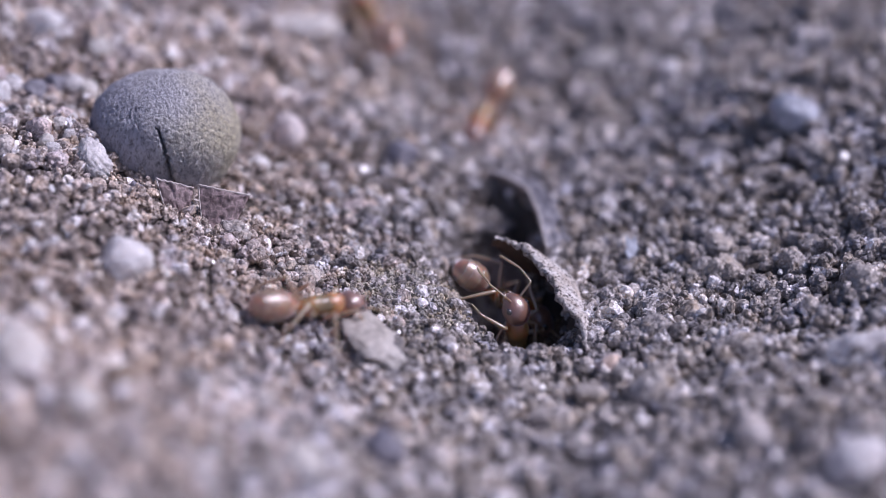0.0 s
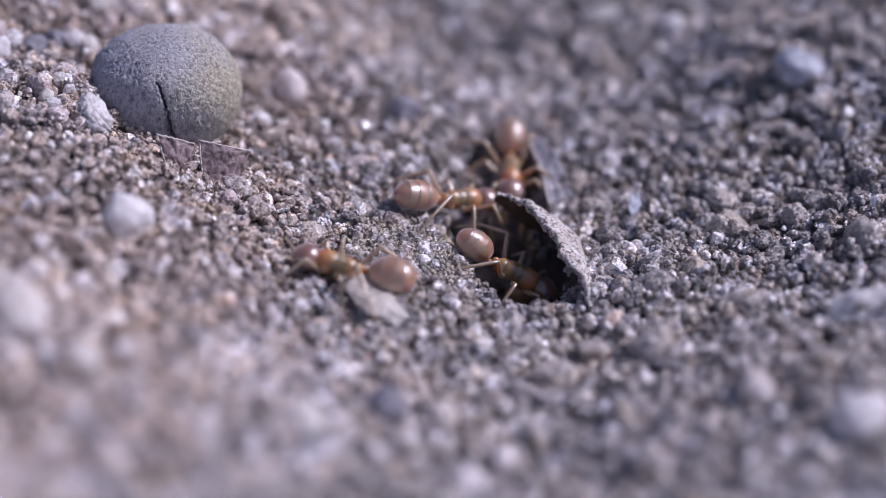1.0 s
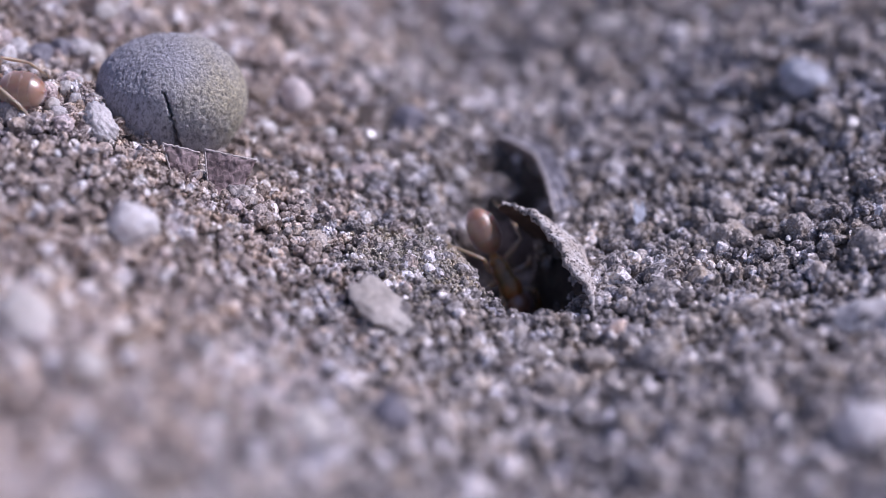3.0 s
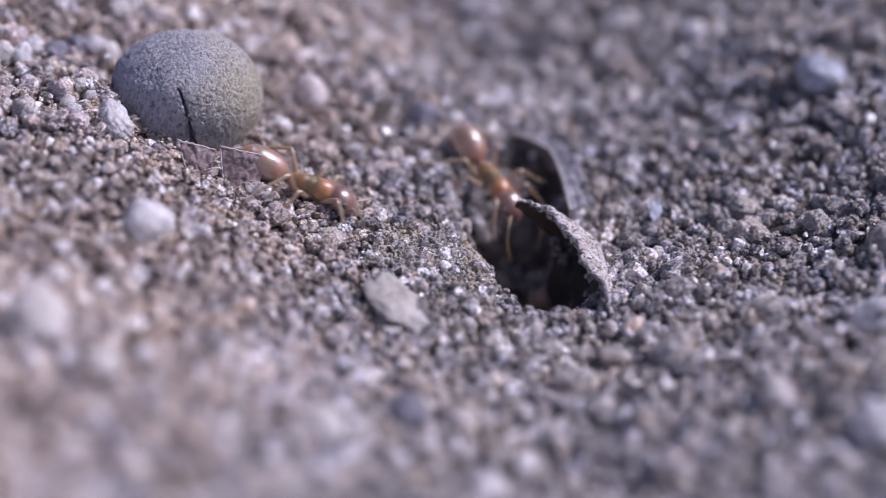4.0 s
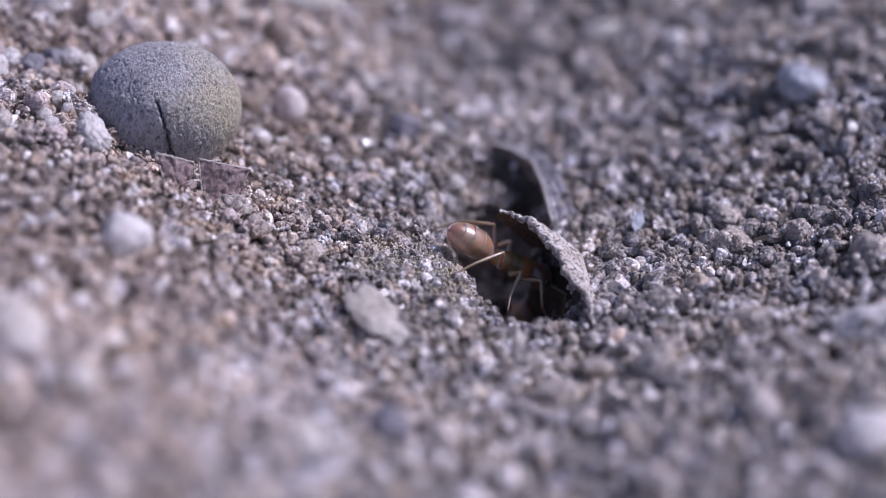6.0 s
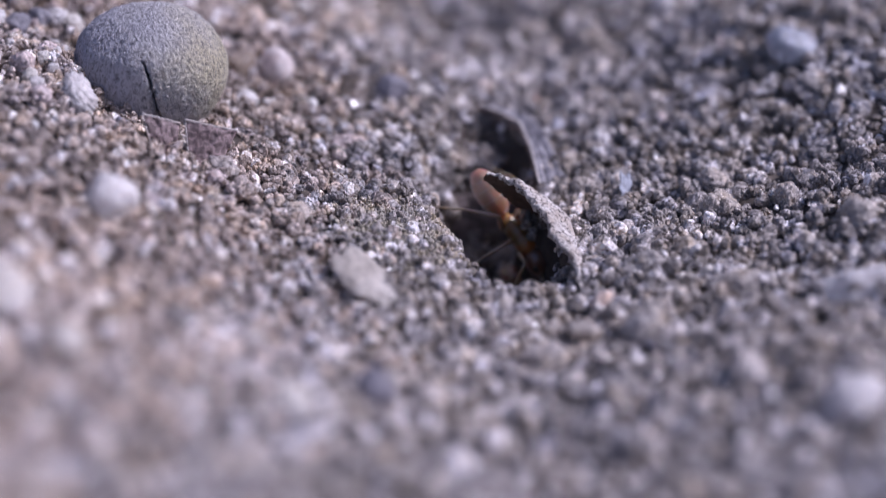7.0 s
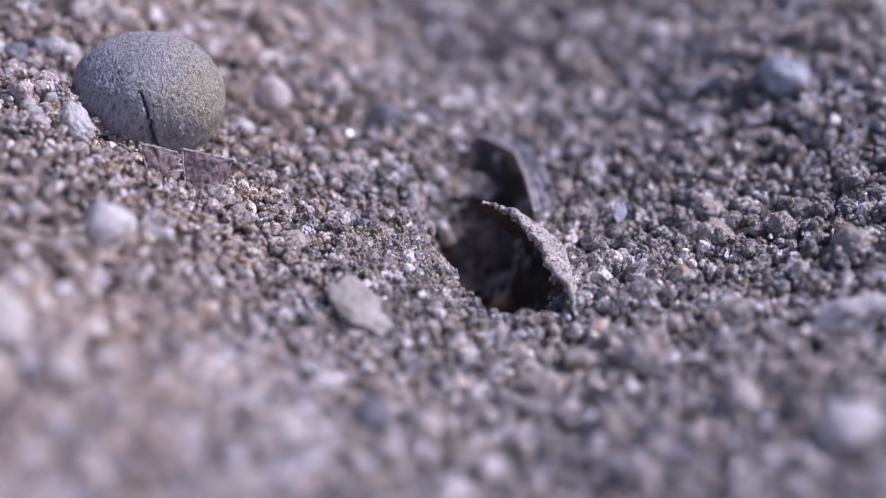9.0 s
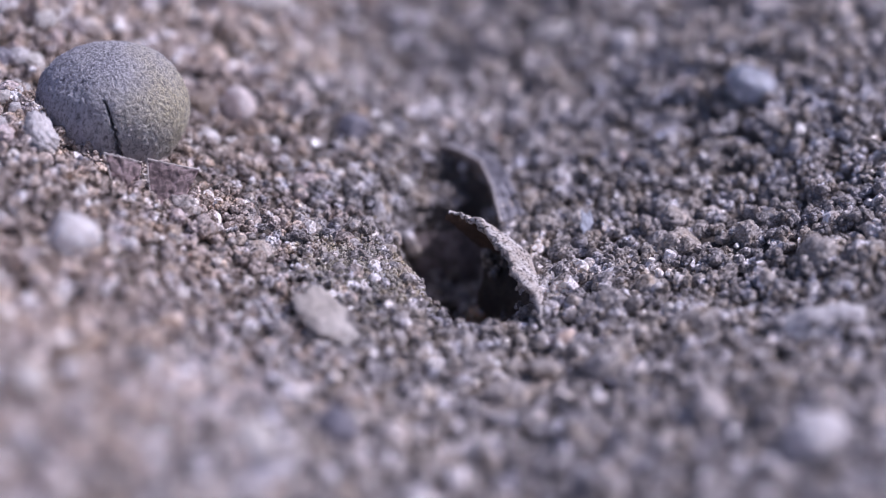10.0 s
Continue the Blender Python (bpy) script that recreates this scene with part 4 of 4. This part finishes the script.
def build_crystals():
    # six-sided plates; each lies so that its face mirrors the sun
    rng = np.random.default_rng(5)
    facing = (SUN_TO + Vector((0, -0.85, 0.53))).normalized()
    spots = [(7.05, -9.7, 0.95, 0.13), (10.2, 1.9, 2.05, 0.16), (2.35, -5.75, 0.45, 0.10), (-2.9, 2.6, 1.35, 0.09), (-1.9, 2.5, 1.0, 0.14), (-3.4, -5.2, 1.5, 0.07),
             (-5.2, -3.3, 2.15, 0.06), (5.6, 0.9, 0.55, 0.07), (8.2, -1.9, 1.15, 0.08), (-0.9, -4.2, 0.65, 0.06), (4.4, -7.4, 0.5, 0.08), (-8.9, -2.6, 3.45, 0.08)]
    for k, (x, y, z, r) in enumerate(spots):
        z = float(ground_height(np.array(x), np.array(y))) + 0.20
        bm = bmesh.new()
        rings = []
        for h, w in ((-0.9, 0.7), (0.1, 1.0), (0.35, 0.72)):
            rings.append([bm.verts.new((r * w * math.cos(a) * (1 + 0.5 * (k % 2)), r * w * math.sin(a), r * h)) for a in [q * math.pi / 3 + rng.uniform(-0.2, 0.2) for q in range(6)]])
        for a, b in zip(rings, rings[1:]):
            for q in range(6):
                bm.faces.new((a[q], a[(q + 1) % 6], b[(q + 1) % 6], b[q]))
        bm.faces.new(rings[0])
        bm.faces.new(rings[-1])
        ob = part("crystal", bm, CRYSTAL, None, "", False)
        lean = facing + Vector(rng.normal(0, 0.05, 3))
        ob.matrix_basis = Matrix.Translation(Vector((x, y, z)) * MM) @ lean.to_track_quat("Z", "Y").to_matrix().to_4x4() @ Matrix.Rotation(k * 0.7, 4, "Z")
        tagged(ob, "tiny clear glinting crystal on the sand", "crystal", "clear crystals")


build_pebble()
build_stones()
build_chips()
build_husk()
build_leaves()
build_twig()
build_splinter()
build_crystals()
build_grains()


# ---- ants ----
def ellipsoid(bm, at, radii, tilt=0.0, seg=24, egg=0.0):
    got = bmesh.ops.create_uvsphere(bm, u_segments=seg, v_segments=seg * 2 // 3, radius=1)["verts"]
    for v in got:
        c = v.co
        k = 1 + egg * c.x
        v.co = Vector((c.x * radii[0], c.y * radii[1] * k, c.z * radii[2] * k))
    bmesh.ops.rotate(bm, cent=(0, 0, 0), matrix=Matrix.Rotation(radians(tilt), 3, "Y"), verts=got)
    bmesh.ops.translate(bm, vec=at, verts=got)


def tube(bm, pts, radii, sides=8):
    rings = []
    n = len(pts)
    for k in range(n):
        p = Vector(pts[k])
        d = (Vector(pts[min(k + 1, n - 1)]) - Vector(pts[max(k - 1, 0)])).normalized()
        a = d.orthogonal().normalized()
        b = d.cross(a)
        rings.append([bm.verts.new(p + (a * math.cos(t) + b * math.sin(t)) * radii[k]) for t in [q * 2 * math.pi / sides for q in range(sides)]])
    # keep the rings from twisting against each other
    for k in range(1, n):
        best = min(range(sides), key=lambda s: sum((rings[k][(q + s) % sides].co - rings[k - 1][q].co).length for q in range(sides)))
        rings[k] = rings[k][best:] + rings[k][:best]
    for a, b in zip(rings, rings[1:]):
        for q in range(sides):
            bm.faces.new((a[q], a[(q + 1) % sides], b[(q + 1) % sides], b[q]))
    bm.faces.new(rings[0])
    bm.faces.new(rings[-1])


def limb_path(joints, per=5):
    """Points and radii along the joints (x, y, z, r), rounded a little at the bends."""
    out = []
    for a, b in zip(joints, joints[1:]):
        for k in range(per):
            t = k / per
            swell = 1 + 0.25 * math.sin(math.pi * t)
            out.append([a[i] * (1 - t) + b[i] * t for i in range(3)] + [(a[3] * (1 - t) + b[3] * t) * swell])
    out.append(list(joints[-1]))
    return [p[:3] for p in out], [p[3] for p in out]


LEGS = [  # hip in ant space, then knee, ankle, toe from the hip, for the side of +y
    ((0.36, 0.14, 0.42), (0.32, 0.42, 0.30), (0.62, 0.70, -0.18), (0.92, 0.82, -0.40)),
    ((0.08, 0.16, 0.42), (-0.05, 0.55, 0.34), (-0.12, 0.98, -0.16), (-0.10, 1.28, -0.40)),
    ((-0.20, 0.14, 0.44), (-0.42, 0.50, 0.56), (-1.00, 0.82, 0.16), (-1.46, 0.98, -0.42)),
]


def build_ant():
    ant = new("ant")
    # mesosoma: two humps and a waist
    bm = bmesh.new()
    ellipsoid(bm, (0.30, 0, 0.58), (0.37, 0.28, 0.29), 6, egg=0.12)
    ellipsoid(bm, (0.10, 0, 0.565), (0.34, 0.24, 0.255), 8)
    ellipsoid(bm, (-0.10, 0, 0.55), (0.32, 0.23, 0.25), 12)
    ellipsoid(bm, (-0.33, 0, 0.53), (0.21, 0.19, 0.21), 20)
    part("mesosoma", bm, AMBER, ant, "orange-amber thorax")
    bm = bmesh.new()
    ellipsoid(bm, (-0.54, 0, 0.52), (0.10, 0.09, 0.14), -15)
    ellipsoid(bm, (-0.62, 0, 0.46), (0.12, 0.06, 0.06))
    part("petiole", bm, AMBER, ant, "narrow amber waist")
    # gaster: four overlapping segments
    gaster = new("gaster")
    gaster.parent = ant
    gaster.matrix_basis = pose(-1.18 * MM, 0, 0.63 * MM, 0, 4, 0)
    cuts = [(0.595, 0.17), (0.19, -0.13), (-0.11, -0.355), (-0.335, -0.635)]
    for k, (front, end) in enumerate(cuts):
        n, sides = 14, 36
        verts, faces = [], []
        for i in range(n):
            x = front + (end - front) * i / (n - 1)
            w = math.sqrt(max(0.0, 1 - ((x + 0.02) / 0.615) ** 2)) ** 0.95
            w = w * (1.0 + 0.055 * (i / (n - 1)) ** 2 * (k < 3)) - 0.006 * k
            for s in range(sides):
                a = 2 * math.pi * s / sides
                verts.append((x, 0.45 * w * math.cos(a), 0.445 * w * math.sin(a) - 0.03 * (x < 0) * x * x))
        for i in range(n - 1):
            for s in range(sides):
                faces.append((i * sides + s, i * sides + (s + 1) % sides, (i + 1) * sides + (s + 1) % sides, (i + 1) * sides + s))
        faces.append(tuple(range(sides)))
        faces.append(tuple((n - 1) * sides + s for s in reversed(range(sides))))
        seg = mesh_object("segment", verts, faces, GASTER, gaster, "", True)
        if k < 3:  # pale hind edge of the plate
            ring_v, ring_f = [], []
            for i, dx in enumerate((0.011, -0.011)):
                for s in range(sides):
                    v = verts[(n - 1) * sides + s]
                    ring_v.append((v[0] + dx, v[1] * 1.004, v[2] * 1.004))
            for s in range(sides):
                ring_f.append((s, (s + 1) % sides, sides + (s + 1) % sides, sides + s))
            mesh_object("segment_edge", ring_v, ring_f, RIM, gaster, "pale thin segment edge", True)
    # head
    head = new("head")
    head.parent = ant
    head.matrix_basis = pose(0.88 * MM, 0, 0.55 * MM, 0, 28, 0)
    bm = bmesh.new()
    ellipsoid(bm, (0, 0, 0), (0.40, 0.35, 0.29), 0, egg=-0.10)
    ellipsoid(bm, (0.29, 0, -0.05), (0.15, 0.20, 0.15), 0)
    part("skull", bm, HEAD, head, "brownish glossy head")
    for s in (1, -1):
        bm = bmesh.new()
        ellipsoid(bm, (0.05, s * 0.30, 0.10), (0.09, 0.055, 0.08), 0, 14)
        part("eye", bm, EYE, head, "black oval eye")
        bm = bmesh.new()
        tube(bm, [(0.33, s * 0.10, -0.06), (0.43, s * 0.09, -0.08), (0.49, s * 0.03, -0.09)], [0.05, 0.04, 0.012])
        part("mandible", bm, HEAD, head)
        bm = bmesh.new()
        pts, rad = limb_path([(0.22, s * 0.11, 0.10, 0.028), (0.50, s * 0.46, 0.36, 0.02), (0.86, s * 0.52, 0.10, 0.022), (1.22, s * 0.42, -0.22, 0.028), (1.30, s * 0.39, -0.28, 0.015)])
        tube(bm, pts, rad)
        part("antenna", bm, LIMB, head, "elbowed pale antenna")
    for hip, knee, ankle, toe in LEGS:
        for s in (1, -1):
            bm = bmesh.new()
            flip = lambda p, r: (p[0], p[1] * s, p[2], r)
            pts, rad = limb_path([(0, 0, 0.02, 0.07), flip((knee[0] * 0.2, knee[1] * 0.2, -0.02), 0.058), flip(knee, 0.042), flip(ankle, 0.032), flip(toe, 0.015)])
            tube(bm, pts, rad)
            leg = part("leg", bm, LIMB, ant, "thin pale amber leg")
            leg.matrix_basis = pose(hip[0] * MM, hip[1] * s * MM, hip[2] * MM)
    tagged(ant, "amber-brown ant with a glossy banded gaster", "ant", "ants at the nest")
    return ant


ANT_A = [
    (0, -2.86, -4.209, 0.897, 0, 14, 27.3),
    (0.1, -1.831, -3.048, 0.674, 0, 11.7, 31.1),
    (0.2, -1.718, -2.903, 0.653, 0, 10, 40.2),
    (0.3, -1.643, -2.693, 0.639, 0, 10.4, 39.4),
    (0.4, -1.925, -2.622, 0.705, 0, 8, 53.8),
    (0.5, -1.134, -1.53, 0.568, 0, 8.2, 57.8),
    (0.6, -0.499, -1.099, 0.435, 0, 9.7, 49.9),
    (0.7, -0.312, -0.338, 0.417, 0, 11.4, 32.3),
    (0.8, -0.088, -0.688, 0.352, 0, 12.5, 27.8),
    (0.9, 0.063, -0.465, 0.331, 0, 12.6, 23.7),
    (1, 0.278, -0.307, 0.191, 0, 17, 26.1),
    (1.3, -0.022, -0.539, 0.208, 0, 19.9, 13.2),
    (1.5, 0.314, -0.425, 0.123, 0, 21.3, 6),
    (1.7, 0.558, -0.415, -0.128, 0, 31.1, 21.8),
    (2, 0.299, -0.086, -0.052, 0, 31.4, 11.8),
    (2.3, 0.465, -0.637, -0.137, 0, 33.4, 5.1),
    (2.5, 0.746, 0.296, -0.174, 0, 35.3, 3.1),
    (2.7, 0.526, 0.205, -0.125, -0, 35, -5.2),
    (3.1, 1.249, -1.364, -1.593, -0, 60.3, -52.1),
    (3.6, 0.864, -1.864, -5.812, -0, 83.5, -45),
    (10, 0.864, -1.864, -5.812, -0, 83.5, -45),
]
ANT_B = [
    (0, 1.481, -1.494, -0.632, -0, 31.8, -7.1),
    (0.5, 1.465, -1.703, -0.628, -0, 31.8, -7.1),
    (1, 1.5, -2.115, -0.633, -0, 31.6, -10.6),
    (1.5, 1.584, -1.982, -0.75, -0, 31.6, -10.6),
    (1.9, 1.571, -1.843, -0.953, -0, 38.1, -11.3),
    (2.2, 1.666, -1.639, -1.404, -0, 48.2, -12.1),
    (2.5, 1.513, -1.903, -2.937, -0, 80.3, -14),
    (3, 1.73, -1.6, -5.774, 0, 87.7, 0),
    (10, 1.73, -1.6, -5.774, 0, 87.7, 0),
]
ANT_C = [
    (0, 1.267, 6.156, 0.373, 0, 14.3, -111.8),
    (0.2, 1.307, 4.201, 0.206, -0, 14.6, -84.1),
    (0.4, 1.248, 3.625, 0.19, -0, 14.3, -79.5),
    (0.6, 1.387, 3.349, 0.138, -0, 15.2, -76.3),
    (0.8, 1.9, 2.367, -0.003, -0, 13.3, -89.4),
    (1, 1.772, 1.616, -0.011, 0, 11.7, -91.3),
    (1.2, 1.755, 1.012, -0.061, 0, 10.9, -105.6),
    (1.4, 1.709, 0.136, -0.136, 0, 13.8, -99.6),
    (1.6, 1.53, 0.24, -1.136, -0, 70.1, -63.4),
    (1.9, 1.581, 0.139, -3.106, -0, 84.2, -63.4),
    (2.4, 1.9, -0.133, -8.475, -0, 87.6, -90),
    (10, 1.9, -0.133, -8.475, -0, 87.6, -90),
]
ANT_D = [
    (0, -3.087, 22.82, 0.78, -0, -0, -70.7),
    (2.6, -3.087, 20.82, 0.78, -0, -0, -70.7),
    (3.4, -0.969, 5.934, 0.838, -0, 26.6, -57),
    (3.8, 0.305, 2.273, 0.36, -0, 19.9, -58.2),
    (3.9, 0.757, 1.703, 0.172, -0, 22.6, -50.4),
    (4, 0.673, 1.278, 0.151, -0, 22.1, -57.2),
    (4.1, 0.646, 0.991, 0.137, -0, 21.3, -61.6),
    (4.2, 0.828, 0.146, 0.01, -0, 21.5, -64.4),
    (4.3, 1.119, 0.092, -0.079, -0, 22.5, -64.2),
    (4.4, 1.299, 0.233, -0.114, -0, 21.9, -69.6),
    (4.5, 1.442, 0.003, -0.143, -0, 20, -74.5),
    (4.7, 1.625, -0.049, -1.485, -0, 70.6, -63.4),
    (5, 1.414, -0.014, -3.684, -0, 86.6, -45),
    (5.5, 0.498, -0.949, -8.777, -0, 87.3, -26.6),
    (10, 0.498, -0.949, -8.777, -0, 87.3, -26.6),
]
ANT_E = [
    (0, 1.506, -2.106, -0.692, 0, -86.3, 135),
    (0.2, 1.21, -2.824, -0.313, 0, -65.9, -156.8),
    (0.4, 0.6, -3.15, 0.123, 0, -3.2, 171.1),
    (0.5, 0.259, -3.514, 0.22, 0, -6.5, 178.3),
    (0.6, -0.479, -3.845, 0.373, 0, -6.9, -173.6),
    (0.7, -0.451, -3.985, 0.381, 0, -7, -162.3),
    (0.8, -1.068, -4.451, 0.482, 0, -6.4, -169.6),
    (0.9, -1.817, -4.062, 0.626, 0, -6.6, 175.5),
    (1, -2.34, -4.07, 0.753, 0, -8.2, 166.8),
    (1.1, -3.195, -4.102, 0.934, 0, -10.4, 172.2),
    (1.2, -3.72, -3.981, 1.091, 0, -13.7, 175),
    (1.3, -4.097, -3.507, 1.256, 0, -14.8, 149.9),
    (1.4, -4.646, -3.286, 1.517, 0, -19, 151.7),
    (1.5, -5.022, -2.117, 1.686, 0, -15.4, 132.7),
    (1.6, -5.637, -2.013, 1.969, 0, -18.2, 137.4),
    (1.7, -6.347, -1.229, 2.246, 0, -17, 145.8),
    (1.8, -6.845, -0.723, 2.427, 0, -9.9, 134.4),
    (1.9, -7.391, -0.376, 2.646, 0, -8.3, 136),
    (2, -8.086, -0.497, 2.933, 0, -12.8, 149.5),
    (2.1, -8.624, -0.311, 3.1, 0, -16.2, 164.2),
    (2.2, -8.93, -0.416, 3.211, 0, -18, 177.5),
    (2.3, -9.174, -1.011, 3.342, 0, -15.1, 179.4),
    (2.4, -9.502, -1.041, 3.42, 0, -11.3, 174.8),
    (2.5, -9.644, -1.03, 3.45, 0, -10.7, 178),
    (2.6, -9.609, -0.89, 3.429, 0, -12.2, -177.9),
    (2.7, -9.765, -1.11, 3.476, 0, -9.3, 177.9),
    (3.3, -13.682, 0.523, 3.874, 0, -0.3, 166.2),
    (3.8, -17.556, 0.856, 4.163, 0, -2.2, 169.5),
    (10, -17.556, 0.856, 4.163, 0, -2.2, 169.5),
]
ANT_F = [
    (0, -1.931, 9.244, 1.915, 0, -14, 115.6),
    (0.1, -2.596, 10.246, 2.299, 0, -13.5, 116.9),
    (0.4, -6.913, 21.913, 1.27, 0, -4, 135),
    (10, -6.913, 21.913, 1.27, 0, -4, 135),
]
ANT_G = [
    (0, -13.99, 5.327, 3.912, -0, 3.2, -33.7),
    (2.8, -13.99, 5.327, 3.912, -0, 3.2, -33.7),
    (3.2, -10.661, 1.417, 3.506, -0, 8.3, -43),
    (3.55, -6.893, -2.808, 2.621, 0, 25.2, 30.6),
    (3.8, -5.048, -1.024, 1.703, -0, 20.8, -39.9),
    (3.9, -4.353, -0.875, 1.472, -0, 21.2, -26.2),
    (4, -3.83, -1.039, 1.293, -0, 20.9, -11.7),
    (4.1, -2.856, -0.82, 1.001, -0, 19.6, -3.1),
    (4.2, -2.179, -0.59, 0.828, 0, 17.5, 0.7),
    (4.3, -1.822, -0.5, 0.729, -0, 16.4, -5.5),
    (4.4, -1.333, -0.394, 0.609, -0, 14.1, -14.3),
    (4.5, -1.32, -0.566, 0.602, -0, 14.4, -12.1),
    (4.6, -0.991, -0.494, 0.536, -0, 14.1, -17.8),
    (4.7, -0.416, -0.313, 0.424, 0, 14.2, 1.2),
    (4.8, -0.124, -0.177, 0.361, -0, 14.9, -7.7),
    (4.9, 0.007, -0.679, -0.013, -0, 31.9, -9.9),
    (5, 0.343, -0.84, -0.087, -0, 31.9, -7.2),
    (5.1, 0.499, -0.799, -0.209, 0, 36.8, 14.9),
    (5.3, 0.755, -1.066, -0.248, 0, 35.6, 15.3),
    (5.5, 0.767, -1.047, -0.229, 0, 34.2, 16.7),
    (5.7, 1.084, -1.324, -0.285, 0, 33.5, 19),
    (6.8, 1.62, -0.985, -0.711, -0, 33.1, -40.6),
    (7, 1.837, -0.269, -1.065, -0, 43.5, -34.7),
    (7.2, 1.506, -0.821, -2.39, -0, 68.7, -39.8),
    (7.6, 1.452, -0.976, -3.902, -0, 84.7, -26.6),
    (10, 1.452, -0.976, -3.902, -0, 84.7, -26.6),
]
ANT_H = [
    (0, 2.063, -0.75, -3.5, 0, 77, 101.3),
    (2.4, 2.063, -0.75, -3.5, 0, 77, 101.3),
    (3.8, 2.163, -0.75, -3.5, 0, 77, 101.3),
    (5.5, 2.063, -0.75, -3.5, 0, 77, 101.3),
    (7.5, 2.163, -0.75, -3.5, 0, 77, 101.3),
    (8.5, 1.963, -0.75, -3.5, 0, 77, 101.3),
    (9, 2.063, -0.75, -3.5, 0, 77, 101.3),
    (9.5, 2.163, -0.75, -3.5, 0, 77, 101.3),
    (10, 2.313, -0.75, -3.5, 0, 77, 101.3),
]
ROUTES = [
    (ANT_A, [(0.0, 1.0)], "amber ant walking up to the nest hole"),
    (ANT_B, [], "amber ant with its gaster standing out of the nest hole"),
    (ANT_C, [(0.0, 1.4)], "amber ant coming down the back slope to the hole"),
    (ANT_D, [(3.0, 4.5)], "amber ant climbing down behind the husk"),
    (ANT_E, [(0.3, 2.4), (2.8, 3.8)], "amber ant leaving the hole past the round pebble"),
    (ANT_F, [(0.0, 0.4)], "amber ant running off over the far sand"),
    (ANT_G, [(3.2, 5.0)], "amber ant coming from the round pebble to the hole"),
    (ANT_H, [], "amber ant waiting inside the dark nest hole"),
]
first = build_ant()
ants = [first] + [copy_thing(first, Matrix.Identity(4)) for _ in ROUTES[1:]]
# length and width of each ant's gaster
GASTERS = [(0.98, 0.86), (0.80, 0.80), (0.95, 0.90), (0.95, 0.90), (0.95, 1.04), (0.95, 0.90), (1.06, 0.82), (0.90, 0.90)]
for ant, (long, wide) in zip(ants, GASTERS):
    rear = [o for o in ant.children if o.name.startswith("gaster")][0]
    rear.matrix_basis = rear.matrix_basis @ Matrix.Diagonal((long, wide, wide, 1))


def leg_rows(leg, k, spans):
    """Steps of one leg about its hip: three legs swing while three push."""
    hip = leg.matrix_basis.translation.copy()
    side = 1 if hip.y > 0 else -1
    phase = 1 if k % 4 in (0, 3) else -1
    rows = [(0.0, Matrix.Translation(hip))]
    for a, b in spans:
        n = int(round((b - a) / 0.1))
        rows.append((a, Matrix.Translation(hip)))
        for i in range(1, n):
            swing = phase * (1 if i % 2 else -1)
            rows.append((a + 0.1 * i, Matrix.Translation(hip) @ pose(0, 0, 0, side * (9 if swing > 0 else 0), 0, side * -17 * swing)))
        rows.append((b, Matrix.Translation(hip)))
    rows.append((10.0, Matrix.Translation(hip)))
    keep = []
    for r in rows:
        if not keep or r[0] > keep[-1][0] + 0.01:
            keep.append(r)
    return keep


def motions():
    for ant, (route, spans, label) in zip(ants, ROUTES):
        tagged(ant, label)
        walk(ant, [(r[0], pose(r[1] * MM, r[2] * MM, r[3] * MM, *r[4:])) for r in route])
        legs = [o for o in ant.children if o.name.startswith("leg")]
        for k, leg in enumerate(legs):
            walk(leg, leg_rows(leg, k, spans))


motions()
